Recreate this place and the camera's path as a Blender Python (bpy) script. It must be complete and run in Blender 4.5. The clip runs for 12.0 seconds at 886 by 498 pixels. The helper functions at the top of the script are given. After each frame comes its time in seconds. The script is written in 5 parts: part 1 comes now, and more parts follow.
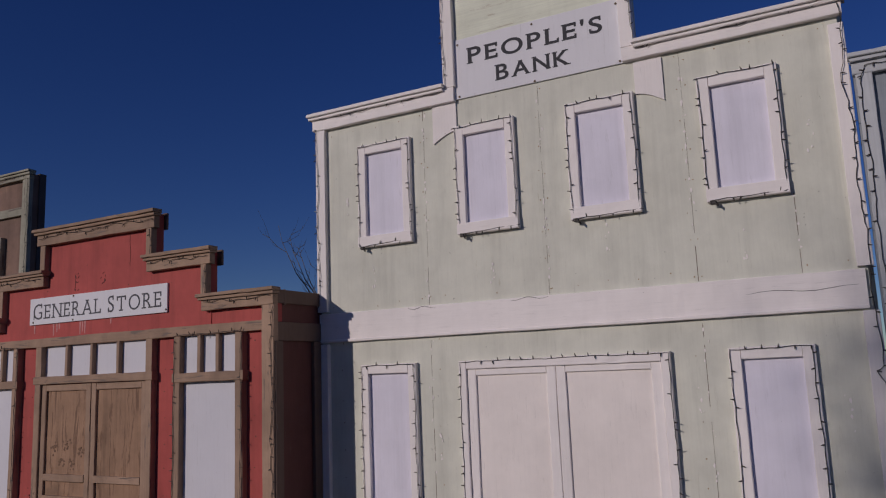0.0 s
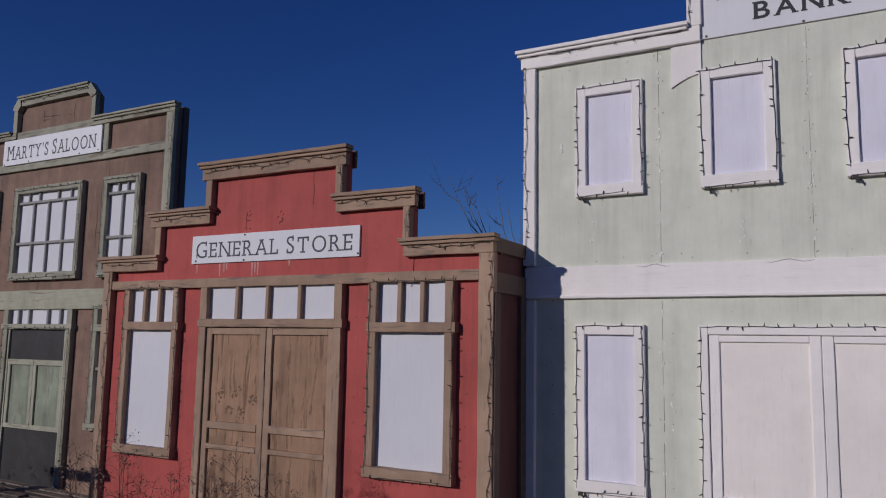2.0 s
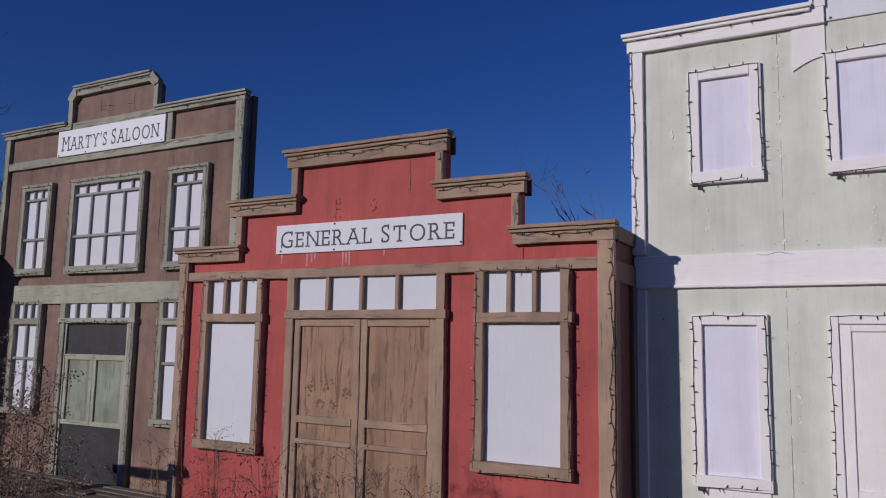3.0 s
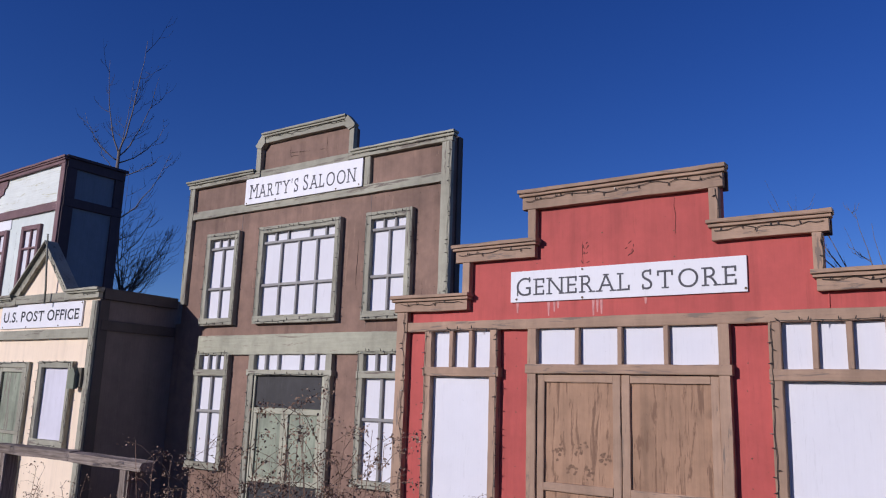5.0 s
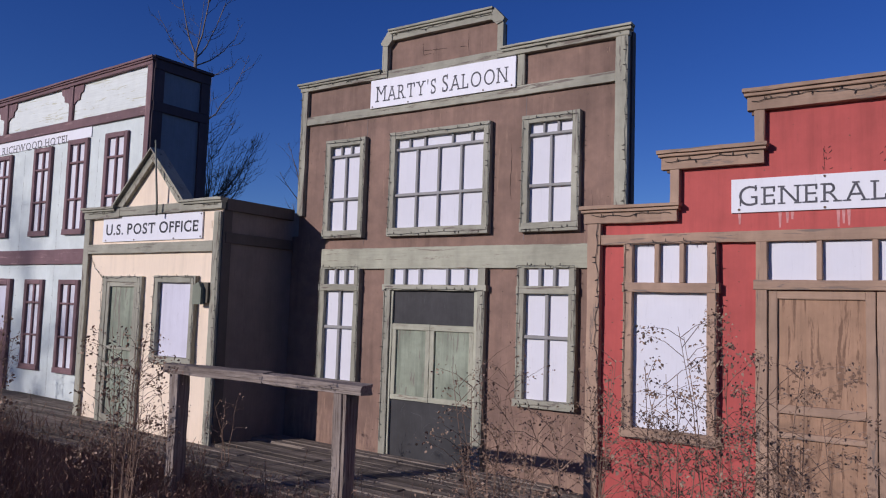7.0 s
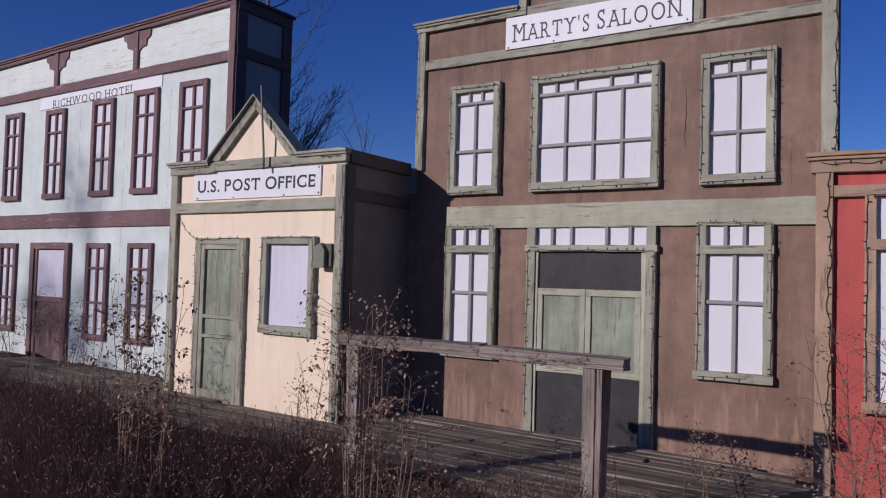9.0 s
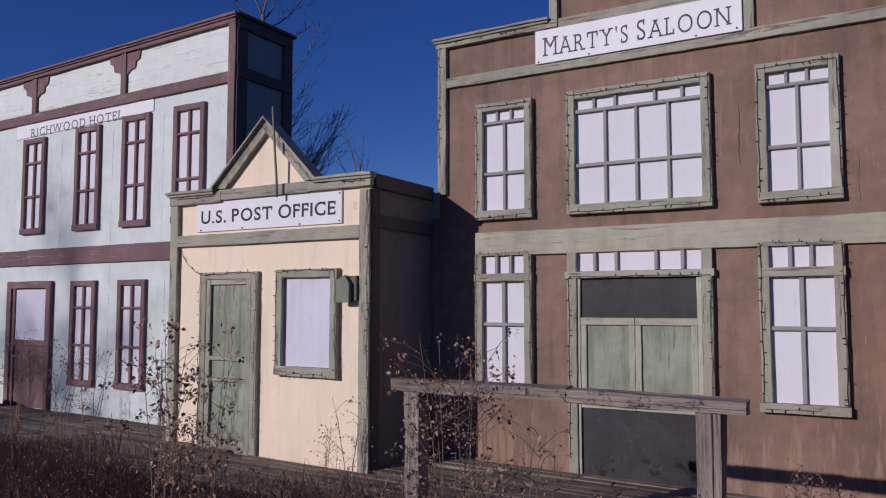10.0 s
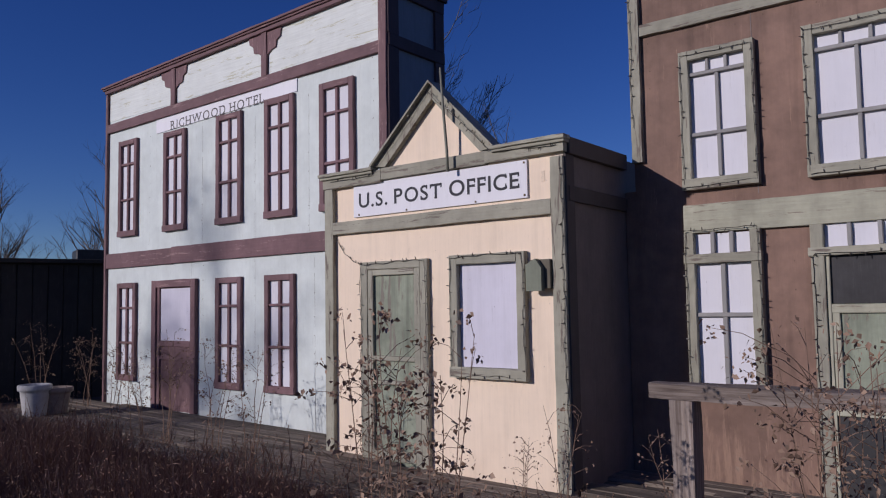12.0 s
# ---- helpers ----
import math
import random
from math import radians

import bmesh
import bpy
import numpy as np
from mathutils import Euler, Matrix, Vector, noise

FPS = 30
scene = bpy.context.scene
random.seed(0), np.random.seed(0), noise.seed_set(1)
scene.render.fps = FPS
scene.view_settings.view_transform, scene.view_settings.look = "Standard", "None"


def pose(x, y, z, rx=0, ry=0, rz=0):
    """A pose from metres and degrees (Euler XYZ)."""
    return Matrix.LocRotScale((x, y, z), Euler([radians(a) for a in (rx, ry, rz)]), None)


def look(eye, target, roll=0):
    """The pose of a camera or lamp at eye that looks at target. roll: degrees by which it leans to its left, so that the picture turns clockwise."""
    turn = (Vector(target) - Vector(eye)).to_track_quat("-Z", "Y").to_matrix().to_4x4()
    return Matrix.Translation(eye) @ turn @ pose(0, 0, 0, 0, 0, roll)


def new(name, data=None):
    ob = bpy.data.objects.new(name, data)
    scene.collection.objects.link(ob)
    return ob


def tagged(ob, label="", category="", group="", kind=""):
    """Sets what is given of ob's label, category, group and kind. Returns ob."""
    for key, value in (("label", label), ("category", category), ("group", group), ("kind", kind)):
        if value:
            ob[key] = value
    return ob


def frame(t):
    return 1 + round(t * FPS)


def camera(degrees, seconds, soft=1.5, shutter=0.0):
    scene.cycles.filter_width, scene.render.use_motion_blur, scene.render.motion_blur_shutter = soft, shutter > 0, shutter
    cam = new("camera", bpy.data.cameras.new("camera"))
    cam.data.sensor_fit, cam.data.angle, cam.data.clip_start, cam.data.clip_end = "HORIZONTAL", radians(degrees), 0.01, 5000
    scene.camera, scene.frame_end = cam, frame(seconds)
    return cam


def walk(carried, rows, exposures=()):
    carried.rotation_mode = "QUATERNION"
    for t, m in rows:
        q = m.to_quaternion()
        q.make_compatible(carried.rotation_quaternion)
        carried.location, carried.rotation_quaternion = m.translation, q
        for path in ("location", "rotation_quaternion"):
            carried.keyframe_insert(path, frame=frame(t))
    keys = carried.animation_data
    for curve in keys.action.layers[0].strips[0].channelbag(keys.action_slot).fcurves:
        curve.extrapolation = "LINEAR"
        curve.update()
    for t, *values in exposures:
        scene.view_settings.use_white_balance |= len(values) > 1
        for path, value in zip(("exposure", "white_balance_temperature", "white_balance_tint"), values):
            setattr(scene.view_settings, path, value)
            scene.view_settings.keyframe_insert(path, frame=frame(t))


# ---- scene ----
cam = camera(59.6, 12.0, 1.15)
PATH = [
    (0, (0.286, 0.231, 1.905), (-0.633, 1.98, 2.219), -2.3),
    (0.5, (-0.253, 0.072, 1.819), (-1.194, 1.8, 2.181), -0.5),
    (1, (-0.731, 0.065, 1.869), (-1.635, 1.802, 2.28), -1.8),
    (1.5, (-1.254, -0.11, 1.758), (-2.177, 1.617, 2.165), 1.3),
    (2, (-1.72, -0.127, 1.801), (-2.677, 1.612, 2.046), 1.0),
    (2.5, (-2.178, -0.179, 1.742), (-3.206, 1.524, 1.947), 0.8),
    (2.7, (-2.422, -0.314, 1.679), (-3.359, 1.434, 1.935), 0.9),
    (4.3, (-3.857, -0.565, 1.762), (-4.876, 1.145, 1.953), 1.6),
    (4.5, (-4.052, -0.596, 1.765), (-5.065, 1.109, 2.018), 1.0),
    (5, (-4.491, -0.662, 1.68), (-5.608, 0.953, 2.06), 1.9),
    (5.5, (-4.952, -0.915, 1.716), (-6.114, 0.691, 1.986), 2.5),
    (6, (-5.45, -1.076, 1.688), (-6.592, 0.545, 1.956), 0.4),
    (6.5, (-5.984, -1.175, 1.598), (-7.117, 0.453, 1.848), 1.2),
    (6.7, (-6.192, -1.188, 1.626), (-7.311, 0.463, 1.778), 2.1),
    (8.3, (-7.985, -1.458, 1.741), (-9.084, 0.199, 1.954), -0.8),
    (8.5, (-8.198, -1.437, 1.718), (-9.32, 0.21, 1.889), 0.9),
    (9, (-8.726, -1.481, 1.567), (-9.805, 0.201, 1.643), 1.6),
    (9.5, (-9.23, -1.43, 1.65), (-10.305, 0.256, 1.702), -0.2),
    (10, (-9.738, -1.3, 1.63), (-10.739, 0.426, 1.773), -0.0),
    (10.5, (-9.996, -1.295, 1.688), (-10.935, 0.461, 1.875), 0.6),
    (11, (-10.395, -1.225, 1.686), (-11.454, 0.457, 1.906), 0.2),
    (11.5, (-10.774, -0.975, 1.539), (-11.872, 0.685, 1.732), 1.2),
    (12, (-11.179, -0.665, 1.54), (-12.408, 0.907, 1.684), -1.0),
]
LIGHT = [(0, -1.15, 6600, 16), (1.5, -0.92, 6250, 10), (2.5, -0.75, 6150, 11), (4.5, -0.08, 6100, 13), (5.5, 0.03, 6080, 13), (6.5, -0.08, 6100, 14), (8.5, -0.23, 6200, 15), (9.5, -0.32, 6200, 16), (12, -0.42, 6150, 16)]
walk(cam, [(t, look(eye, target, roll)) for t, eye, target, roll in PATH], LIGHT)

import itertools

# ---- world, sun, exposure ----
SUN_WAY = Vector((0.465, 1.0, -0.327)).normalized()
SUN_EL = math.asin(-SUN_WAY.z)
world = bpy.data.worlds.new("world")
scene.world = world
world.use_nodes = True
wn = world.node_tree.nodes
sky = wn.new("ShaderNodeTexSky")
sky.sky_type = "NISHITA"
sky.sun_disc = False
sky.sun_elevation = SUN_EL
sky.sun_rotation = math.atan2(-SUN_WAY.x, -SUN_WAY.y)
sky.altitude = 1500.0
sky.air_density, sky.dust_density, sky.ozone_density = 1.0, 0.0, 4.5
deep = wn.new("ShaderNodeHueSaturation")
deep.inputs["Hue"].default_value = 0.523
deep.inputs["Saturation"].default_value = 1.18
wn["Background"].inputs["Strength"].default_value = 0.088
world.node_tree.links.new(sky.outputs[0], deep.inputs["Color"])
world.node_tree.links.new(deep.outputs[0], wn["Background"].inputs["Color"])
sun = new("sun", bpy.data.lights.new("sun", "SUN"))
sun.data.energy, sun.data.angle, sun.data.color = 3.8, radians(0.53), (1.0, 0.92, 0.86)
sun.matrix_basis = look((0, 0, 30), Vector((0, 0, 30)) + SUN_WAY)


# ---- materials ----
def nodes_of(m):
    m.use_nodes = True
    nt = m.node_tree
    return nt, nt.nodes, nt.links, nt.nodes["Principled BSDF"]


def noise_at(nt, scale, detail=4.0, rough=0.55, base=1.0, distort=0.0):
    tc = nt.nodes.new("ShaderNodeTexCoord")
    mp = nt.nodes.new("ShaderNodeMapping")
    mp.inputs["Scale"].default_value = scale if isinstance(scale, tuple) else (scale, scale, scale)
    nz = nt.nodes.new("ShaderNodeTexNoise")
    nz.inputs["Scale"].default_value = base
    nz.inputs["Detail"].default_value = detail
    nz.inputs["Roughness"].default_value = rough
    nz.inputs["Distortion"].default_value = distort
    nt.links.new(tc.outputs["Object"], mp.inputs["Vector"])
    nt.links.new(mp.outputs[0], nz.inputs["Vector"])
    return nz.outputs["Fac"]


def span(nt, src, a, b, lo=0.0, hi=1.0):
    n = nt.nodes.new("ShaderNodeMapRange")
    n.inputs["From Min"].default_value, n.inputs["From Max"].default_value = a, b
    n.inputs["To Min"].default_value, n.inputs["To Max"].default_value = lo, hi
    nt.links.new(src, n.inputs["Value"])
    return n.outputs[0]


def math_of(nt, op, a, b):
    n = nt.nodes.new("ShaderNodeMath")
    n.operation = op
    for i, v in enumerate((a, b)):
        if isinstance(v, (int, float)):
            n.inputs[i].default_value = v
        else:
            nt.links.new(v, n.inputs[i])
    return n.outputs[0]


def blend(nt, fac, a, b, kind="MIX"):
    n = nt.nodes.new("ShaderNodeMix")
    n.data_type, n.blend_type = "RGBA", kind
    for sock, v in ((n.inputs[0], fac), (n.inputs[6], a), (n.inputs[7], b)):
        if isinstance(v, (int, float)):
            sock.default_value = v
        elif isinstance(v, tuple):
            sock.default_value = (*v, 1.0)
        else:
            nt.links.new(v, sock)
    return n.outputs[2]


def shade(nt, col, fac):
    """col times a scalar."""
    n = nt.nodes.new("ShaderNodeVectorMath")
    n.operation = "SCALE"
    if isinstance(col, tuple):
        n.inputs[0].default_value = col
    else:
        nt.links.new(col, n.inputs[0])
    nt.links.new(fac, n.inputs["Scale"])
    return n.outputs[0]


def bump(nt, bsdf, height, dist, strength=0.6):
    b = nt.nodes.new("ShaderNodeBump")
    b.inputs["Strength"].default_value, b.inputs["Distance"].default_value = strength, dist
    nt.links.new(height, b.inputs["Height"])
    nt.links.new(b.outputs[0], bsdf.inputs["Normal"])


GRAIN = {"x": (2.0, 55.0, 55.0), "z": (55.0, 55.0, 2.0)}
COARSE = {"x": (1.6, 16.0, 16.0), "z": (16.0, 16.0, 1.6)}


def painted(name, col, under=(0.22, 0.19, 0.16), peel=0.0, axis="z", var=0.16, streak=0.12, rough=0.72, knots=0.0, each=0.08, relief=0.0015, grain=1.0, low_wear=0.0):
    """Outdoor paint on wood: uneven tone, rain streaks, grain showing through, flaked patches."""
    m = bpy.data.materials.new(name)
    nt, nodes, links, bsdf = nodes_of(m)
    big = span(nt, noise_at(nt, 1.1, 5, 0.6), 0.3, 0.7, 1 - var, 1 + var * 0.6)
    fine = span(nt, noise_at(nt, GRAIN[axis], 5, 0.65), 0.3, 0.7, 1 - 0.09 * grain, 1 + 0.06 * grain)
    rain = span(nt, noise_at(nt, (7.0, 7.0, 0.5), 5, 0.6), 0.5, 0.75, 1.0, 1.0 - streak)
    info = nodes.new("ShaderNodeObjectInfo")
    own = span(nt, info.outputs["Random"], 0, 1, 1 - each, 1 + each)
    tone = math_of(nt, "MULTIPLY", math_of(nt, "MULTIPLY", big, fine), math_of(nt, "MULTIPLY", rain, own))
    blot = span(nt, noise_at(nt, 4.5, 6, 0.68), 0.32, 0.68, 1 - var * 0.7, 1 + var * 0.5)
    c = shade(nt, col, math_of(nt, "MULTIPLY", tone, blot))
    grime = span(nt, noise_at(nt, (COARSE[axis][0] * 2.2, COARSE[axis][1] * 1.4, COARSE[axis][2] * 2.2), 8, 0.74, distort=0.3), 0.58, 0.72, 0.0, 0.16 + var)
    c = blend(nt, grime, c, shade(nt, under, span(nt, noise_at(nt, 9.0, 3), 0.3, 0.7, 0.35, 0.75)))
    flakes = noise_at(nt, COARSE[axis], 9, 0.72, distort=0.4)
    lo = 0.72 - peel * 0.3
    mask = span(nt, flakes, lo, lo + 0.035)
    if low_wear:
        # splash zone: paint worn to the wood in the lowest boards
        tc = nodes.new("ShaderNodeTexCoord")
        sep = nodes.new("ShaderNodeSeparateXYZ")
        links.new(tc.outputs["Object"], sep.inputs[0])
        foot = span(nt, sep.outputs["Z"], 0.75, 0.0)
        worn = span(nt, math_of(nt, "ADD", noise_at(nt, (14.0, 14.0, 1.6), 8, 0.7), math_of(nt, "MULTIPLY", foot, 0.16)), 0.60, 0.72)
        mask = math_of(nt, "MAXIMUM", mask, math_of(nt, "MULTIPLY", worn, low_wear))
    c = blend(nt, mask, c, shade(nt, under, fine))
    if knots:
        spots = span(nt, noise_at(nt, 3.3, 2, 0.4), 0.66, 0.74)
        c = blend(nt, math_of(nt, "MULTIPLY", spots, knots), c, (0.10, 0.065, 0.045))
    specks = span(nt, noise_at(nt, 34.0, 2, 0.5), 0.76, 0.80)
    c = blend(nt, math_of(nt, "MULTIPLY", specks, 0.5), c, (0.06, 0.05, 0.045))
    links.new(c, bsdf.inputs["Base Color"])
    bsdf.inputs["Roughness"].default_value = rough
    bsdf.inputs["Specular IOR Level"].default_value = 0.3
    h = math_of(nt, "ADD", noise_at(nt, GRAIN[axis], 5, 0.65), math_of(nt, "MULTIPLY", mask, -0.8))
    bump(nt, bsdf, h, relief)
    return m


def both_ways(name, col, **kw):
    return {a: painted(name + "_" + a, col, axis=a, **kw) for a in "xz"}


def plain(name, col, rough=0.6, metal=0.0, var=0.2, scale=14.0, relief=0.0, each=0.0):
    m = bpy.data.materials.new(name)
    nt, nodes, links, bsdf = nodes_of(m)
    tone = span(nt, noise_at(nt, scale, 5, 0.6), 0.3, 0.7, 1 - var, 1 + var)
    if each:
        info = nodes.new("ShaderNodeObjectInfo")
        tone = math_of(nt, "MULTIPLY", tone, span(nt, info.outputs["Random"], 0, 1, 1 - each, 1 + each))
    links.new(shade(nt, col, tone), bsdf.inputs["Base Color"])
    bsdf.inputs["Roughness"].default_value, bsdf.inputs["Metallic"].default_value = rough, metal
    bsdf.inputs["Specular IOR Level"].default_value = 0.3
    if relief:
        bump(nt, bsdf, noise_at(nt, scale * 3, 6, 0.65), relief)
    return m


def vegetal(name, cols):
    """Dry stalks and leaves: each island its own tone."""
    m = bpy.data.materials.new(name)
    nt, nodes, links, bsdf = nodes_of(m)
    geo = nodes.new("ShaderNodeNewGeometry")
    ramp = nodes.new("ShaderNodeValToRGB")
    ramp.color_ramp.elements[0].color = (*cols[0], 1)
    ramp.color_ramp.elements[1].color = (*cols[-1], 1)
    for i, c in enumerate(cols[1:-1]):
        e = ramp.color_ramp.elements.new((i + 1) / (len(cols) - 1))
        e.color = (*c, 1)
    links.new(geo.outputs["Random Per Island"], ramp.inputs[0])
    tone = span(nt, noise_at(nt, 1.2, 3), 0.3, 0.7, 0.7, 1.25)
    links.new(shade(nt, ramp.outputs[0], tone), bsdf.inputs["Base Color"])
    bsdf.inputs["Roughness"].default_value = 0.85
    bsdf.inputs["Specular IOR Level"].default_value = 0.15
    return m


def weathered(name, col, dark, axis="x", each=0.2, crack=0.6):
    """Bare grey timber with long checks and stains."""
    m = bpy.data.materials.new(name)
    nt, nodes, links, bsdf = nodes_of(m)
    g = noise_at(nt, GRAIN[axis], 6, 0.7)
    c = blend(nt, span(nt, g, 0.35, 0.65), dark, col)
    info = nodes.new("ShaderNodeObjectInfo")
    tone = math_of(nt, "MULTIPLY", span(nt, info.outputs["Random"], 0, 1, 1 - each, 1 + each), span(nt, noise_at(nt, 1.7, 5), 0.3, 0.7, 0.75, 1.2))
    c = shade(nt, c, tone)
    checks = span(nt, noise_at(nt, COARSE[axis], 8, 0.75, distort=0.5), 0.60, 0.66)
    c = blend(nt, math_of(nt, "MULTIPLY", checks, crack), c, (0.03, 0.025, 0.02))
    links.new(c, bsdf.inputs["Base Color"])
    bsdf.inputs["Roughness"].default_value = 0.9
    bsdf.inputs["Specular IOR Level"].default_value = 0.15
    bump(nt, bsdf, math_of(nt, "SUBTRACT", g, checks), 0.004)
    return m


bank_wall = painted("sage_paint", (0.71, 0.71, 0.615), under=(0.50, 0.47, 0.36), peel=0.16, var=0.09, streak=0.14, grain=0.35)
bank_flaked = painted("sage_paint_flaked", (0.71, 0.73, 0.60), under=(0.54, 0.51, 0.41), peel=0.46, axis="x", var=0.08, streak=0.08)
bank_trim = both_ways("cream_white_paint", (0.87, 0.815, 0.79), under=(0.45, 0.40, 0.36), peel=0.10, var=0.05, streak=0.06, each=0.03, grain=0.35, relief=0.0006)
bank_pane = painted("pale_lilac_paint", (0.74, 0.715, 0.81), peel=0.02, var=0.05, streak=0.12, each=0.02, grain=0.3, relief=0.0004)
bank_door = painted("off_white_paint", (0.87, 0.80, 0.755), peel=0.0, var=0.06, streak=0.05, each=0.01, grain=0.2, relief=0.0003)
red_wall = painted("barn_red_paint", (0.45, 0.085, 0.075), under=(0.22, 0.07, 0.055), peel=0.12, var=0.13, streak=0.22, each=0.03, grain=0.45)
brown_trim = both_ways("tan_brown_paint", (0.375, 0.248, 0.173), under=(0.20, 0.15, 0.12), peel=0.48, var=0.2, streak=0.2, each=0.09)
plywood_door = painted("brown_plywood", (0.37, 0.222, 0.14), under=(0.19, 0.108, 0.068), peel=0.60, var=0.2, streak=0.3, knots=0.35)
white_pane = painted("white_panel", (0.67, 0.66, 0.705), peel=0.0, var=0.03, streak=0.03, each=0.02, grain=0.2, relief=0.0003)
lilac_pane = painted("pale_violet_paint", (0.64, 0.62, 0.70), peel=0.02, var=0.05, streak=0.12, each=0.02, grain=0.3, relief=0.0004)
white_sign = painted("white_sign_paint", (0.79, 0.78, 0.815), peel=0.0, var=0.03, streak=0.04, grain=0.2, relief=0.0003)
saloon_wall = painted("brown_paint", (0.232, 0.142, 0.107), under=(0.33, 0.21, 0.15), peel=0.26, var=0.26, streak=0.32, grain=0.5, low_wear=0.8)
sage_trim = both_ways("grey_sage_paint", (0.34, 0.325, 0.255), under=(0.17, 0.14, 0.115), peel=0.50, var=0.2, each=0.09)
pale_sage = both_ways("pale_sage_paint", (0.41, 0.40, 0.305), under=(0.24, 0.20, 0.155), peel=0.42, var=0.2, each=0.06)
grey_muntin = both_ways("grey_muntin_paint", (0.30, 0.29, 0.28), under=(0.22, 0.19, 0.17), peel=0.3, var=0.1)
green_door = painted("faded_green_paint", (0.29, 0.32, 0.24), under=(0.20, 0.18, 0.145), peel=0.56, var=0.28, streak=0.45)
slate_panel = painted("dark_slate_paint", (0.045, 0.043, 0.045), under=(0.16, 0.16, 0.16), peel=0.10, var=0.3, streak=0.0)
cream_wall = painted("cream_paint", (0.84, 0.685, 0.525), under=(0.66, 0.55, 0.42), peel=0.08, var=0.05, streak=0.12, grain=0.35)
# grey-brown side paint with the side's shade mixed in; also used for saloon joints
dark_side = painted("shaded_umber_and_joint_paint", (0.205, 0.165, 0.152), under=(0.10, 0.08, 0.07), peel=0.1, var=0.15, streak=0.1)
# weathered wood, made darker still for the shadow the lid throws on it
box_wood = painted("weathered_shadowed_box_wood", (0.13, 0.115, 0.085), under=(0.08, 0.065, 0.05), peel=0.5, var=0.3)
box_lid = painted("moss_green_paint", (0.185, 0.20, 0.15), under=(0.11, 0.10, 0.08), peel=0.3, var=0.2)
# trim on shaded sides, the shade put into its colour
dark_side_trim = both_ways("shaded_trim_paint", (0.10, 0.083, 0.078), peel=0.05, var=0.15)
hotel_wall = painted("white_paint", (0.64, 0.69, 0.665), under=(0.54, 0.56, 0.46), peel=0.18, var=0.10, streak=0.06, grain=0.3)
hotel_flaked = painted("white_paint_flaked", (0.69, 0.72, 0.685), under=(0.50, 0.49, 0.36), peel=0.46, axis="x", var=0.06, streak=0.05)
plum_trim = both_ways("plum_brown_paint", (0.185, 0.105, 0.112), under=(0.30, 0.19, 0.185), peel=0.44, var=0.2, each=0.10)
# hotel side: blue shade mixed into the grey; plum_side is plum_trim darkened likewise
hotel_side = painted("shaded_slate_paint", (0.20, 0.23, 0.27), peel=0.05, var=0.1, streak=0.1)
plum_side = both_ways("shaded_plum_paint", (0.075, 0.052, 0.060), peel=0.05, var=0.15)
blue_grey = painted("blue_grey_paint", (0.30, 0.33, 0.37), peel=0.10, var=0.12)
blue_grey_trim = both_ways("pale_blue_grey_paint", (0.56, 0.58, 0.60), peel=0.12, var=0.08)
# store red and tan darkened for the shaded side; also colour scars and joints
gs_side = painted("shaded_red_and_scar_paint", (0.15, 0.055, 0.048), peel=0.1, var=0.15)
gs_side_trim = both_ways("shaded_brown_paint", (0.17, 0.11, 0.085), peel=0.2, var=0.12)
old_cream = plain("old_cream_patch", (0.72, 0.585, 0.45), 0.8, var=0.15, scale=40)
door_stain = plain("dark_wood_stain", (0.185, 0.11, 0.072), 0.8, var=0.4, scale=60)
pale_drip = plain("pale_washed_paint", (0.52, 0.24, 0.23), 0.8, var=0.2, scale=30)
grey_ink = plain("greyed_sign_ink", (0.085, 0.083, 0.095), 0.75, var=0.45, scale=55)
ink = plain("dark_sign_ink", (0.04, 0.04, 0.048), 0.7, var=0.3, scale=40)
faded_ink = plain("faded_sign_ink", (0.13, 0.12, 0.12), 0.8, var=0.4, scale=60)
wire_mat = plain("dark_light_cord", (0.045, 0.04, 0.036), 0.6, var=0.3)
bulb_mat = plain("small_bulb", (0.055, 0.045, 0.04), 0.3, var=0.4, scale=20)
chalk = plain("worn_chalk", (0.15, 0.15, 0.15), 0.9, var=0.4, scale=50)
screw_mat = plain("rusty_screw", (0.10, 0.07, 0.05), 0.6, 0.6)
rail_wood = {a: weathered("grey_timber_" + a, (0.36, 0.30, 0.26), (0.15, 0.115, 0.097), a) for a in "xz"}
deck_wood = weathered("old_deck_board", (0.27, 0.222, 0.182), (0.10, 0.081, 0.066), "x", each=0.35)
crack_mat = plain("dark_split", (0.035, 0.022, 0.018), 0.9, var=0.3)
rust_mat = plain("rust_stain", (0.36, 0.25, 0.14), 0.9, var=0.35, scale=60)
bark = plain("grey_bark", (0.16, 0.13, 0.115), 0.9, var=0.35, scale=18, relief=0.004)
stalks = vegetal("dry_stalks", [(0.16, 0.092, 0.068), (0.235, 0.142, 0.103), (0.28, 0.18, 0.128), (0.20, 0.114, 0.085), (0.26, 0.162, 0.12), (0.30, 0.20, 0.145)])
leaves_dry = vegetal("dry_leaves", [(0.15, 0.095, 0.072), (0.26, 0.172, 0.122), (0.37, 0.26, 0.19)])
stem_mat = vegetal("weed_stems", [(0.14, 0.09, 0.068), (0.25, 0.165, 0.12)])
pot_white = plain("pale_stone_pot", (0.42, 0.41, 0.41), 0.75, var=0.15, scale=12, relief=0.002)
pot_tan = plain("tan_stone_pot", (0.25, 0.20, 0.17), 0.8, var=0.2, scale=12, relief=0.002)
shed_wood = painted("black_brown_siding", (0.036, 0.031, 0.029), peel=0.05, var=0.25)
